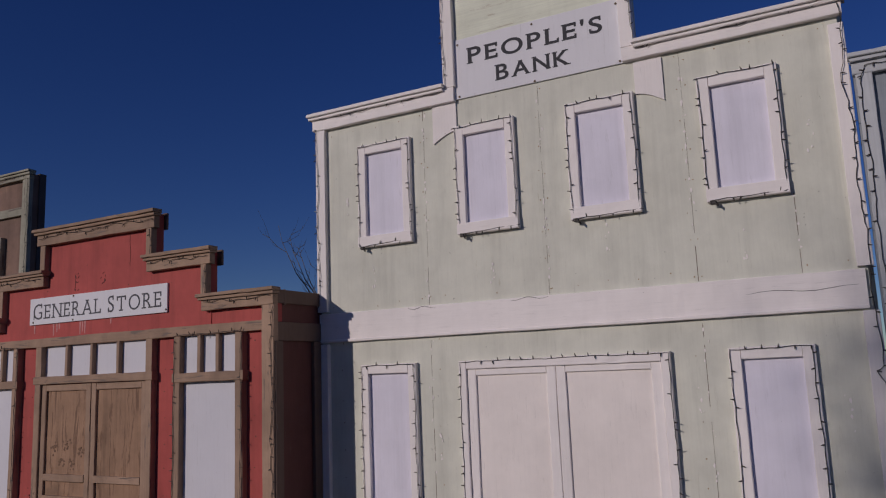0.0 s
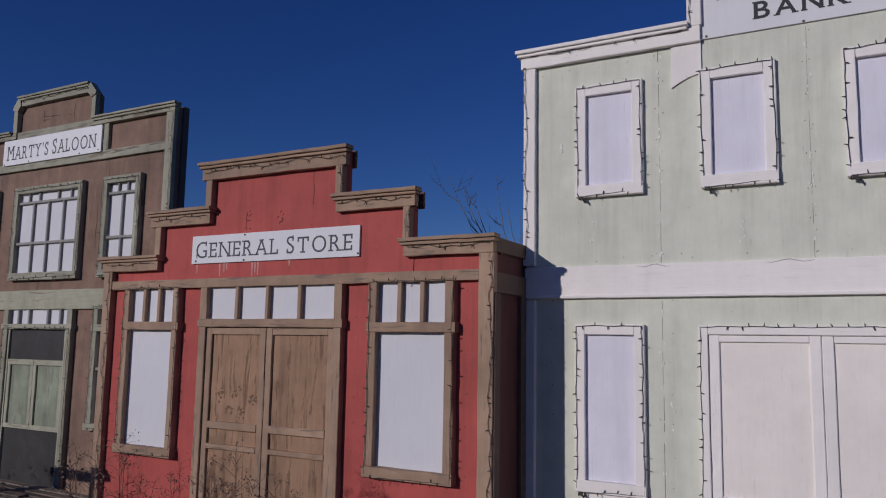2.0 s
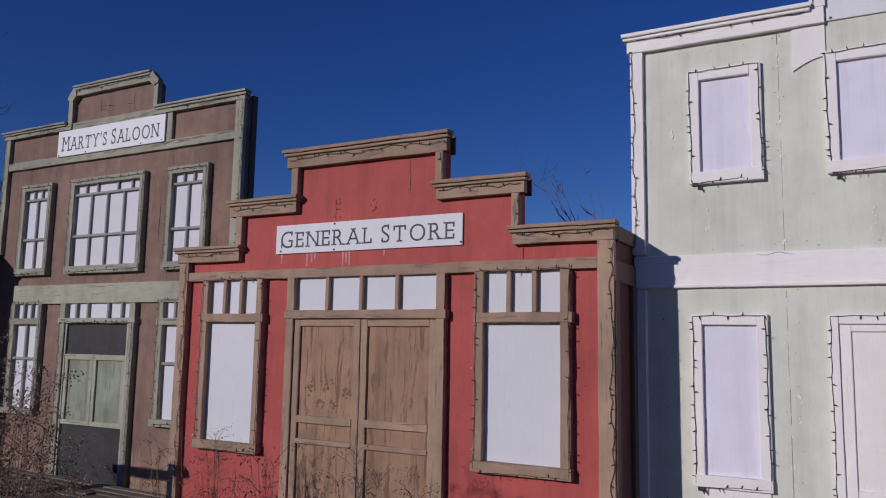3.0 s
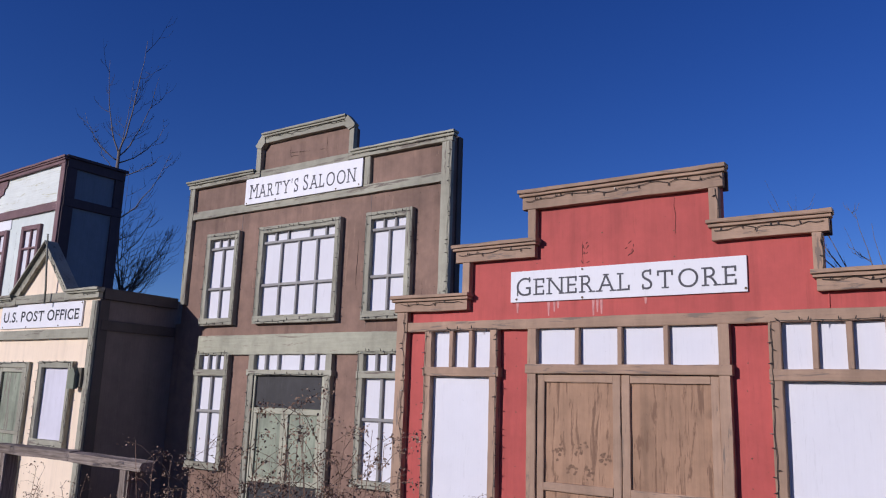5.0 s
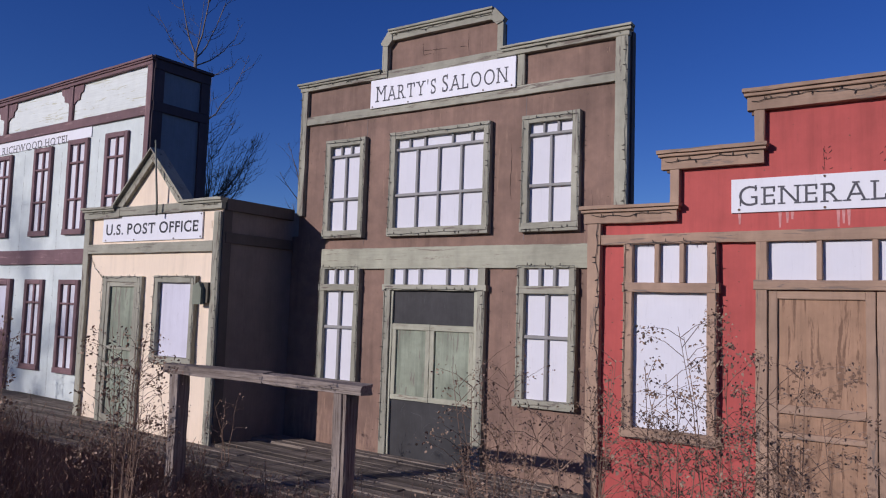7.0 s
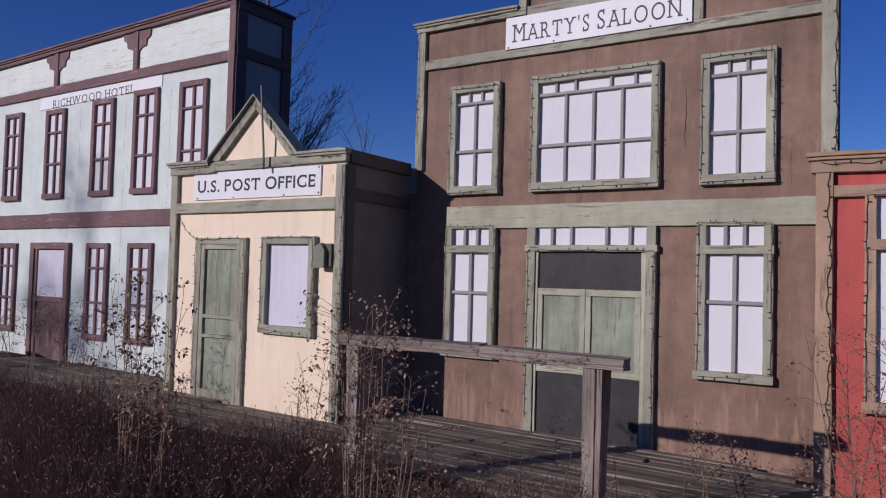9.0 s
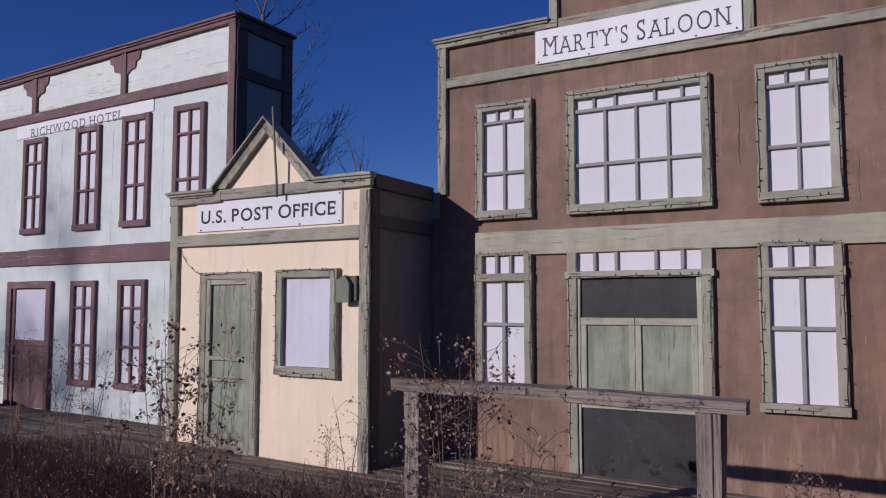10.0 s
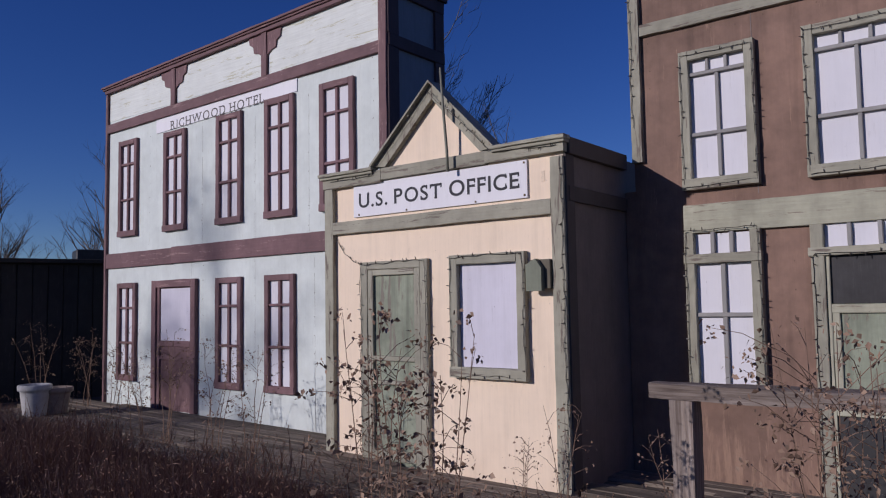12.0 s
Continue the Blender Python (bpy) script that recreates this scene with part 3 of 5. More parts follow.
    for x0, x1 in ((-4.06, -3.43), (-0.60, 0.02)):
        framed_panel(b, x0, x1, 0.53, 1.995, y, 0.09, 0.05, bank_trim, bank_pane)
        board("apron_panel", x0 + 0.08, x1 - 0.02, -0.24, 0.515, y, 0.02, bank_trim, b)
        strings.append([(x0 + 0.02, y - 0.058, 0.55), (x0 + 0.012, y - 0.058, 1.98), (x1 - 0.02, y - 0.058, 1.985), (x1 - 0.012, y - 0.058, 0.54), (x0 + 0.03, y - 0.068, 0.52)])
    # double door
    d = part("double_door", Mesh().box(-2.90, -1.12, y - 0.012, y + 0.002, -0.24, 1.92, 0.002), bank_door, b, "closed cream-white double door")
    board("frame_board", -2.97, -2.895, -0.24, 1.99, y, 0.055, bank_trim, d)
    board("frame_board", -1.125, -1.05, -0.24, 1.99, y, 0.055, bank_trim, d)
    board("head_board", -2.893, -1.127, 1.915, 1.99, y, 0.055, bank_trim, d)
    for x0, x1 in ((-2.893, -2.04), (-2.035, -1.127)):
        board("stile", x0, x0 + 0.085, -0.24, 1.912, y - 0.012, 0.022, bank_trim, d)
        board("stile", x1 - 0.085, x1, -0.24, 1.912, y - 0.012, 0.022, bank_trim, d)
        board("rail", x0 + 0.087, x1 - 0.087, 1.855, 1.912, y - 0.012, 0.022, bank_trim, d)
        board("rail", x0 + 0.087, x1 - 0.087, 0.48, 0.60, y - 0.012, 0.022, bank_trim, d)
    strings.append([(-2.96, y - 0.058, 0.0), (-2.955, y - 0.058, 1.98), (-1.06, y - 0.058, 1.98), (-1.055, y - 0.058, 0.0)])
    # sign
    s = part("sign", Mesh().box(-2.905, -1.245, y - 0.02, y - 0.002, 4.51, 5.115, 0.002), white_sign, b, "white sign lettered people's bank")
    lettering("PEOPLE'S", -2.755, -1.405, 4.84, 5.005, y - 0.02, ink, s, 0.016, 0.04, 1.06)
    lettering("BANK", -2.465, -1.715, 4.61, 4.765, y - 0.02, ink, s, 0.016, 0.04, 1.06)
    screws([(-2.85, 4.53), (-2.85, 5.06), (-2.07, 4.52), (-2.07, 5.08), (-1.27, 4.53), (-1.27, 5.07)], y - 0.02, s)
    for sx, sz in ((-4.2, 3.6), (-2.6, 2.75), (-1.5, 3.0), (-0.4, 2.8), (0.15, 3.6), (-3.2, 1.2), (-0.85, 1.6), (-3.9, 2.9), (0.2, 1.5)):
        flakes(sx, sz - 0.15, sz + 0.15, y, b, bank_trim["z"], 22)
    nail_heads([(-3.25, 2.6, -3.25, 4.45), (-3.31, 2.6, -3.31, 4.45), (-2.03, 2.6, -2.03, 4.45), (-2.09, 2.6, -2.09, 4.45), (-0.75, 2.6, -0.75, 4.45), (-0.81, 2.6, -0.81, 4.45), (-4.4, 2.6, 0.3, 2.6), (-4.4, 4.4, -3.0, 4.42), (-1.0, 4.45, 0.3, 4.45), (-4.3, 0.1, -4.3, 2.2), (-3.2, 0.1, -3.2, 2.2), (-0.85, 0.1, -0.85, 2.2)], y, b, 0.26, rust_mat)
    cords = light_string(strings, "string of small unlit bulbs stapled round the bank's windows and door")
    for path in strings[:6]:
        px, py, pz = path[-1]
        plug = Mesh().box(px + 0.004, px + 0.045, py - 0.012, py + 0.014, pz - 0.032, pz - 0.004, 0.005, 0.002)
        plug.tube([(px + 0.03, py, pz - 0.02), (px + 0.052, py - 0.004, pz - 0.038), (px + 0.056, py, pz - 0.055)], [0.011, 0.010, 0.006], 6)
        part("plug", plug, wire_mat, cords, "dark plug at the cord's end")
    light_string([[(-4.54, y - 0.06, 2.6), (-4.55, y - 0.06, 4.5)], [(-4.5, y - 0.075, 4.60), (-3.02, y - 0.075, 4.61)], [(-2.99, y - 0.075, 4.65), (-2.99, y - 0.075, 5.9)],
                  [(-1.15, y - 0.075, 5.9), (-1.14, y - 0.075, 4.65)], [(-1.12, y - 0.075, 4.61), (0.44, y - 0.075, 4.61)],
                  [(0.44, y - 0.08, 4.6), (0.445, y - 0.07, 4.1), (0.41, y - 0.07, 3.95), (0.44, y - 0.06, 3.8), (0.45, y - 0.06, 1.82), (0.40, y - 0.06, 1.78), (0.45, y - 0.06, 1.7), (0.45, y - 0.06, 0.0)]],
                 "string of small unlit bulbs along the bank's cornice", slack=0.018)


seated(bank, -0.016, -0.019, 0.008)


# ---- the front next to the bank ----
def blue_front():
    y = 6.70
    b = thing("blue_grey_building", (2.2, y, DECK), "blue-grey painted front with pale trim beside the bank", "building")
    part("wall", Mesh().box(0.475, 4.2, y, y + 0.10, -0.36, 4.13), blue_grey, b)
    board("corner_board", 0.49, 0.60, -0.24, 4.0, y, 0.05, blue_grey_trim, b)
    board("cornice_board", 0.47, 4.2, 4.0, 4.12, y, 0.06, blue_grey_trim, b)
    cap(b, 0.45, 4.22, 4.12, y, blue_grey_trim, 0.12)
    framed_panel(b, 0.70, 1.45, 2.75, 3.95, y, 0.09, 0.06, blue_grey_trim, white_pane)
    framed_panel(b, 0.72, 1.45, 0.6, 2.0, y, 0.09, 0.06, blue_grey_trim, white_pane)
    light_string([[(0.51, y - 0.06, 0.1), (0.52, y - 0.06, 3.98), (0.56, y - 0.07, 4.06), (4.1, y - 0.07, 4.07)]], "string of small unlit bulbs along the blue-grey trim", slack=0.012)


blue_front()


# ---- general store ----
def general_store():
    y = 6.01
    b = thing("general_store", (-7.1, y, DECK), "barn-red stepped general store front with tan-brown trim", "building")
    outline = [(-9.58, -0.36), (-4.60, -0.36), (-4.60, 2.76), (-5.44, 2.76), (-5.44, 3.24), (-6.22, 3.24), (-6.22, 3.73), (-8.06, 3.73),
               (-8.06, 3.24), (-8.80, 3.24), (-8.80, 2.74), (-9.58, 2.74)]
    part("wall", Mesh().prism(outline, y, y + 0.10), red_wall, b)
    # side walls and side boards have their shade in the paint colour
    part("side_wall", Mesh().box(-4.66, -4.60, y + 0.10, y + 1.2, -0.36, 2.75), gs_side, b, "side wall in barn red darkened for its shade")
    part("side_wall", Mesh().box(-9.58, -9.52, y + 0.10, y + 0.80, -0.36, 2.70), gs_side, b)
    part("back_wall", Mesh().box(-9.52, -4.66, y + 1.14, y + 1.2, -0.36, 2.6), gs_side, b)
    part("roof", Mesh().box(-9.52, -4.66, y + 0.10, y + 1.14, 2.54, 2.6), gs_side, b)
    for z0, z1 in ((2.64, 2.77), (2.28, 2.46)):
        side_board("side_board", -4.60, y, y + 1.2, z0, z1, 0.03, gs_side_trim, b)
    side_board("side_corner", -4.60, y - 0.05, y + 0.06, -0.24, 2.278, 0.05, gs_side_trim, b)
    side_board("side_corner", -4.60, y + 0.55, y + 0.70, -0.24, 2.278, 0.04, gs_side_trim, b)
    t = brown_trim
    # cornices, one for each step: x0, x1, low, high
    for x0, x1, z0, z1 in ((-8.12, -6.18, 3.565, 3.725), (-6.285, -5.38, 3.095, 3.235), (-5.49, -4.57, 2.625, 2.755),
                           (-8.90, -7.98, 3.085, 3.235), (-9.68, -8.75, 2.595, 2.735)):
        board("cornice_board", x0, x1, z0, z1, y, 0.07, t, b)
        cap(b, x0 - 0.035, x1 + 0.035, z1, y, t, 0.125)
        # back of the cornice, tan trim darkened to read as shaded
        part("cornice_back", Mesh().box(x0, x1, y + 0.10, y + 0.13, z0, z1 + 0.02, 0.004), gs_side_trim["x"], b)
    for x0, x1, z0, z1 in ((-8.06, -7.975, 3.237, 3.563), (-6.30, -6.22, 3.237, 3.563), (-5.505, -5.43, 2.757, 3.093), (-8.815, -8.73, 2.737, 3.083)):
        board("step_board", x0, x1, z0, z1, y, 0.07, t, b)
    board("beam_board", -9.50, -4.715, 2.385, 2.485, y, 0.06, t, b)
    board("corner_board", -9.64, -9.505, -0.24, 2.592, y, 0.07, t, b)
    board("corner_board", -4.71, -4.565, -0.24, 2.622, y, 0.07, t, b)
    board("joint_strip", -5.425, -5.413, 2.467, 2.62, y, 0.01, red_wall, b)
    strings = []
    for x0, x1, zlow in ((-9.262, -8.378, 0.55), (-5.865, -4.95, 0.60)):
        w = part("window", Mesh().box(x0 + 0.02, x1 - 0.02, y - 0.008, y + 0.002, zlow + 0.02, 2.384, 0.001), white_pane, b)
        board("frame_board", x0, x0 + 0.09, zlow + 0.10, 2.383, y, 0.075, t, w)
        board("frame_board", x1 - 0.09, x1, zlow + 0.10, 2.383, y, 0.075, t, w)
        board("sill_board", x0 - 0.015, x1 + 0.01, zlow, zlow + 0.098, y, 0.09, t, w)
        board("cross_bar", x0 - 0.005, x1 + 0.02, 1.925, 2.015, y, 0.085, t, w)
        k = (x1 - x0 - 0.18) / 3
        bars(w, (x0 + 0.09 + k, x0 + 0.09 + 2 * k), 2.017, 2.383, y, 0.045, 0.06, t)
        strings.append([(x0 + 0.015, y - 0.085, zlow + 0.03), (x0 + 0.02, y - 0.085, 2.39), (x1 - 0.01, y - 0.08, 2.40), (x1 - 0.012, y - 0.088, zlow + 0.02), (x0 + 0.03, y - 0.095, zlow + 0.005)])
    # double door with transom
    d = part("double_door", Mesh().box(-7.95, -6.27, y - 0.010, y + 0.002, -0.24, 1.955, 0.002), plywood_door, b, "closed double door of stained brown plywood")
    board("frame_board", -8.05, -7.955, -0.24, 2.383, y, 0.075, t, d)
    board("frame_board", -6.265, -6.17, -0.24, 2.383, y, 0.075, t, d)
    board("head_board", -8.065, -6.155, 1.962, 2.045, y, 0.085, t, d)
    for x0, x1 in ((-7.952, -7.125), (-7.115, -6.268)):
        leaf = part("door_leaf", Mesh().box(x0, x1, y - 0.022, y - 0.008, -0.22, 1.955, 0.002), plywood_door, d)
        board("stile", x0, x0 + 0.075, -0.22, 1.953, y - 0.022, 0.028, t["z"], d)
        board("stile", x1 - 0.075, x1, -0.22, 1.953, y - 0.022, 0.028, t["z"], d)
        board("rail", x0 + 0.077, x1 - 0.077, 1.885, 1.953, y - 0.022, 0.026, t["x"], d)
        board("rail", x0 + 0.077, x1 - 0.077, 0.905, 0.98, y - 0.022, 0.034, t["x"], d)
        board("rail", x0 + 0.077, x1 - 0.077, 0.70, 0.75, y - 0.022, 0.034, t["x"], d)
        board("rail", x0 + 0.077, x1 - 0.077, -0.06, 0.06, y - 0.022, 0.026, t["x"], d)
    tr = part("transom_window", Mesh().box(-7.957, -6.262, y - 0.008, y + 0.002, 2.047, 2.383, 0.001), white_pane, b)
    bars(tr, (-7.54, -7.125, -6.705), 2.047, 2.383, y, 0.045, 0.06, t)
    # sign
    s = part("sign", Mesh().box(-8.268, -6.02, y - 0.022, y - 0.002, 2.652, 2.958, 0.002), white_sign, b, "white sign lettered general store")
    lettering("GENERAL STORE", -8.20, -6.105, 2.712, 2.895, y - 0.022, grey_ink, s, -0.008, 0.09, 1.07)
    screws([(-8.2, 2.68), (-7.5, 2.67), (-6.035, 2.68), (-7.5, 2.94)], y - 0.022, s)
    # scars of two removed fittings above the sign
    for cx in (-7.49, -7.03):
        for k in range(9):
            a = random.gauss(1.5, 0.7)
            x, z = cx + random.gauss(0, 0.03), 3.09 + random.gauss(0, 0.05)
            n = random.uniform(0.015, 0.045)
            part("paint_scar", Mesh().tube([(x, y - 0.0005, z), (x + n * math.cos(a) + random.uniform(-0.01, 0.01), y - 0.0005, z + n * 0.5), (x + n * math.cos(a), y - 0.0005, z + n * math.sin(a))], [0.003, 0.005, 0.002], 4), gs_side, b)
    split_line(-6.62, 3.2, 3.54, y, b, 0.003)
    split_line(-7.49, 2.99, 3.2, y, b, 0.0025)
    nail_heads([(-7.62, 2.5, -7.62, 2.63), (-6.62, 2.5, -6.62, 3.5), (-8.0, 3.0, -8.0, 3.5), (-7.3, 3.0, -7.3, 3.55), (-8.2, 0.1, -8.2, 2.3), (-6.05, 0.1, -6.05, 2.3), (-9.4, 0.2, -9.4, 2.3), (-4.85, 0.2, -4.85, 2.3)], y, b, 0.22)
    for k in range(75):
        bx, bz = ((-7.74, 1.28), (-7.52, 1.30), (-7.28, 1.22), (-7.62, 1.10), (-7.44, 1.08))[k % 5]
        cx, cz = bx + random.gauss(0, 0.03), bz + random.gauss(0, 0.032)
        r = random.uniform(0.006, 0.02)
        blob = [(cx + r * random.uniform(0.6, 1.2) * math.cos(q * 0.785), cz + r * random.uniform(0.5, 1.0) * math.sin(q * 0.785)) for q in range(8)]
        part("stain", Mesh().prism(blob, y - 0.0222 - 0.00004 * k, y - 0.021), door_stain, d)
    for x, n in ((-8.20, 0.10), (-7.86, 0.14), (-7.80, 0.10), (-7.76, 0.07), (-7.40, 0.15), (-7.36, 0.12), (-7.32, 0.14), (-6.9, 0.06)):
        part("paint_drip", Mesh().prism([(x - 0.014, 2.65), (x - 0.006, 2.65 - n), (x + 0.008, 2.65 - n), (x + 0.014, 2.65)], y - 0.0015, y + 0.001), pale_drip, b)
    light_string(strings, "string of small unlit bulbs round the store's windows")
    light_string([[(-8.08, y - 0.08, 3.66), (-6.2, y - 0.08, 3.66)], [(-6.26, y - 0.08, 3.18), (-5.41, y - 0.08, 3.18)], [(-5.45, y - 0.08, 2.70), (-4.6, y - 0.08, 2.71)],
                  [(-8.86, y - 0.08, 3.17), (-8.02, y - 0.08, 3.17)], [(-9.6, y - 0.08, 2.68), (-8.8, y - 0.08, 2.67)],
                  [(-4.585, y - 0.078, 2.6), (-4.59, y - 0.078, 0.0)], [(-6.235, y - 0.078, 3.55), (-6.235, y - 0.078, 3.25)], [(-5.445, y - 0.078, 3.08), (-5.445, y - 0.078, 2.77)],
                  [(-9.53, y - 0.078, 2.6), (-9.53, y - 0.078, 0.1)]],
                 "string of small unlit bulbs along the store's stepped cornice", slack=0.022)


seated(general_store, 0.008, 0.005, -0.017)


# ---- saloon ----
def saloon():
    y = 6.82
    b = thing("saloon", (-12.0, y, DECK), "brown two-storey saloon front with grey-sage trim", "building")
    outline = [(-14.50, 2.7), (-14.615, 2.7), (-14.615, -0.36), (-9.58, -0.36), (-9.58, 4.88), (-11.18, 4.88), (-11.18, 5.26), (-11.30, 5.38), (-12.88, 5.38), (-13.0, 5.24), (-13.0, 4.88), (-14.50, 4.88)]
    part("wall", Mesh().prism(outline, y, y + 0.10), saloon_wall, b)
    # the narrow return is given the shade-darkened trim colour
    part("side_wall", Mesh().box(-9.66, -9.56, y + 0.10, y + 0.20, -0.36, 4.90), dark_side_trim["z"], b)
    t, g = sage_trim, grey_muntin
    board("corner_board", -14.50, -14.385, 2.99, 4.80, y, 0.06, t, b)
    board("corner_board", -9.70, -9.555, -0.24, 4.80, y, 0.06, t, b)
    board("cornice_board", -14.52, -12.925, 4.802, 4.89, y, 0.07, t, b)
    cap(b, -14.55, -13.02, 4.89, y, t, 0.12, 0.03)
    board("cornice_board", -11.225, -9.54, 4.802, 4.89, y, 0.07, t, b)
    cap(b, -11.155, -9.50, 4.89, y, t, 0.12, 0.03)
    board("pediment_board", -13.02, -12.925, 4.892, 5.25, y, 0.07, t, b)
    board("pediment_board", -11.225, -11.14, 4.892, 5.26, y, 0.07, t, b)
    board("pediment_head", -12.86, -11.32, 5.30, 5.42, y, 0.07, t, b)
    cap(b, -12.90, -11.28, 5.42, y, t, 0.12, 0.03)
    for line in ([(-13.02, 5.25), (-12.925, 5.22), (-12.85, 5.30), (-12.87, 5.44), (-12.92, 5.43), (-13.04, 5.28)],
                 [(-11.225, 5.22), (-11.14, 5.25), (-11.12, 5.29), (-11.25, 5.43), (-11.30, 5.44), (-11.31, 5.30)]):
        part("pediment_shoulder", Mesh().prism(line, y - 0.085, y + 0.002), t["x"], b)
    board("frieze_board", -14.383, -9.702, 4.30, 4.42, y, 0.05, t, b)
    board("frieze_post", -13.20, -13.10, 4.422, 4.80, y, 0.05, t, b)
    board("frieze_post", -10.945, -10.845, 4.422, 4.80, y, 0.05, t, b)
    board("frieze_head", -12.923, -11.227, 4.78, 4.90, y, 0.05, t, b)
    s = part("sign", Mesh().box(-13.19, -10.95, y - 0.075, y - 0.052, 4.40, 4.785, 0.002), white_sign, b, "white sign lettered marty's saloon")
    lettering("MARTY'S SALOON", -13.10, -11.05, 4.475, 4.70, y - 0.075, grey_ink, s, -0.008, 0.09, 1.13)
    screws([(-12.55, 4.42), (-13.15, 4.42), (-11.0, 4.43), (-11.4, 4.42)], y - 0.075, s)
    board("belt_board", -13.99, -9.705, 2.225, 2.50, y, 0.05, pale_sage, b)
    for x in (-13.28, -10.83):
        part("panel_joint", Mesh().box(x - 0.004, x + 0.004, y - 0.003, y + 0.002, 2.56, 4.29, 0.0005), dark_side, b)
    split_line(-11.02, 3.05, 3.72, y, b)
    split_line(-12.38, 5.02, 5.2, y, b, 0.003)
    split_line(-11.68, 4.98, 5.22, y, b, 0.003)
    for x0, z0, n in ((-12.37, 5.10, 0.22), (-12.37, 5.04, 0.16), (-11.80, 5.06, 0.1), (-12.2, 5.08, 0.2)):
        part("crack", Mesh().tube([(x0, y - 0.0005, z0), (x0 + n * 0.5, y - 0.0005, z0 + random.uniform(-0.012, 0.012)), (x0 + n, y - 0.0005, z0 - 0.01)], [0.0035, 0.003, 0.001], 4), crack_mat, b)
    split_line(-11.06, 4.44, 4.78, y, b, 0.003)
    split_line(-9.98, 2.6, 3.1, y, b, 0.002)
    nail_heads([(-13.25, 2.6, -13.25, 4.28), (-13.31, 2.6, -13.31, 4.28), (-10.80, 2.6, -10.80, 4.28), (-10.86, 4.03, -10.86, 4.28), (-13.9, 4.24, -9.8, 4.24), (-14.3, 3.0, -14.3, 4.2), (-9.78, 0.1, -9.78, 4.2), (-13.0, 0.1, -13.0, 2.2), (-11.1, 0.1, -11.1, 2.2)], y, b, 0.24)
    strings = []
    # upper windows: x0, x1, wide columns, small top lights
    for x0, x1, cols, tops in ((-13.975, -13.25, 2, 3), (-12.83, -11.28, 4, 5), (-10.85, -10.105, 2, 3)):
        w = framed_panel(b, x0, x1, 2.66, 4.03, y, 0.095, 0.075, t, white_pane)
        a, e = x0 + 0.095, x1 - 0.095
        rows(w, (3.795, 3.19), a, e, y, 0.035, 0.045, g)
        bars(w, [a + (e - a) * i / cols for i in range(1, cols)], 2.765, 3.777, y, 0.035, 0.04, g)
        cuts = [i / tops for i in range(1, tops)] if tops == 3 else [0.16, 0.335, 0.65, 0.86]
        bars(w, [a + (e - a) * u for u in cuts], 3.813, 3.935, y, 0.032, 0.04, g)
        strings.append([(x0 + 0.02, y - 0.085, 2.7), (x0 + 0.02, y - 0.085, 3.985), (x1 - 0.02, y - 0.085, 3.985), (x1 - 0.012, y - 0.085, 2.69), (x0 + 0.03, y - 0.095, 2.67)])
    # lower windows
    for x0, x1 in ((-13.985, -13.265), (-10.865, -10.115)):
        w = part("window", Mesh().box(x0 + 0.02, x1 - 0.02, y - 0.008, y + 0.002, 0.66, 2.21, 0.001), white_pane, b)
        board("frame_board", x0, x0 + 0.095, 0.722, 2.223, y, 0.075, t, w)
        board("frame_board", x1 - 0.095, x1, 0.722, 2.223, y, 0.075, t, w)
        board("sill_board", x0 - 0.02, x1 + 0.01, 0.63, 0.72, y, 0.095, t, w)
        board("cross_bar", x0 - 0.005, x1 + 0.005, 1.925, 2.015, y, 0.085, t, w)
        a, e = x0 + 0.095, x1 - 0.095
        bars(w, (a + (e - a) / 3, a + 2 * (e - a) / 3), 2.017, 2.221, y, 0.04, 0.05, g)
        bars(w, ((a + e) / 2,), 0.722, 1.923, y, 0.042, 0.045, g)
        rows(w, (1.43,), a, e, y, 0.038, 0.048, g)
        strings.append([(x0 + 0.02, y - 0.085, 0.7), (x0 + 0.02, y - 0.085, 2.25), (x1 - 0.02, y - 0.085, 2.25), (x1 - 0.012, y - 0.085, 0.68), (x0 + 0.03, y - 0.1, 0.66)])
    # door
    d = part("door", Mesh().box(-12.72, -11.45, y - 0.012, y + 0.002, -0.24, 2.0, 0.002), green_door, b, "closed pale green door between dark panels")
    board("frame_board", -12.84, -12.735, -0.24, 2.223, y, 0.075, t, d)
    board("frame_board", -11.405, -11.30, -0.24, 2.223, y, 0.075, t, d)
    board("jamb_board", -12.73, -12.70, -0.24, 1.94, y, 0.05, pale_sage, d)
    board("jamb_board", -11.46, -11.41, -0.24, 1.94, y, 0.05, pale_sage, d)
    board("head_board", -12.86, -11.28, 1.945, 2.02, y, 0.085, t, d)
    part("dark_panel", Mesh().box(-12.70, -11.46, y - 0.018, y - 0.008, 1.519, 1.944, 0.002), slate_panel, d, "dark slate-painted panel")
    part("dark_panel", Mesh().box(-12.70, -11.46, y - 0.018, y - 0.008, -0.22, 0.546, 0.002), slate_panel, d, "dark slate-painted panel with chalk scrawls")
    for a, e in ((-12.70, -12.107), (-12.10, -11.46)):
        board("rail", a, e, 1.44, 1.517, y - 0.012, 0.03, pale_sage, d)
        board("rail", a, e, 0.548, 0.61, y - 0.012, 0.03, pale_sage, d)
        board("stile", a, a + 0.062, 0.612, 1.438, y - 0.012, 0.028, pale_sage, d)
        board("stile", e - 0.062, e, 0.612, 1.438, y - 0.012, 0.028, pale_sage, d)
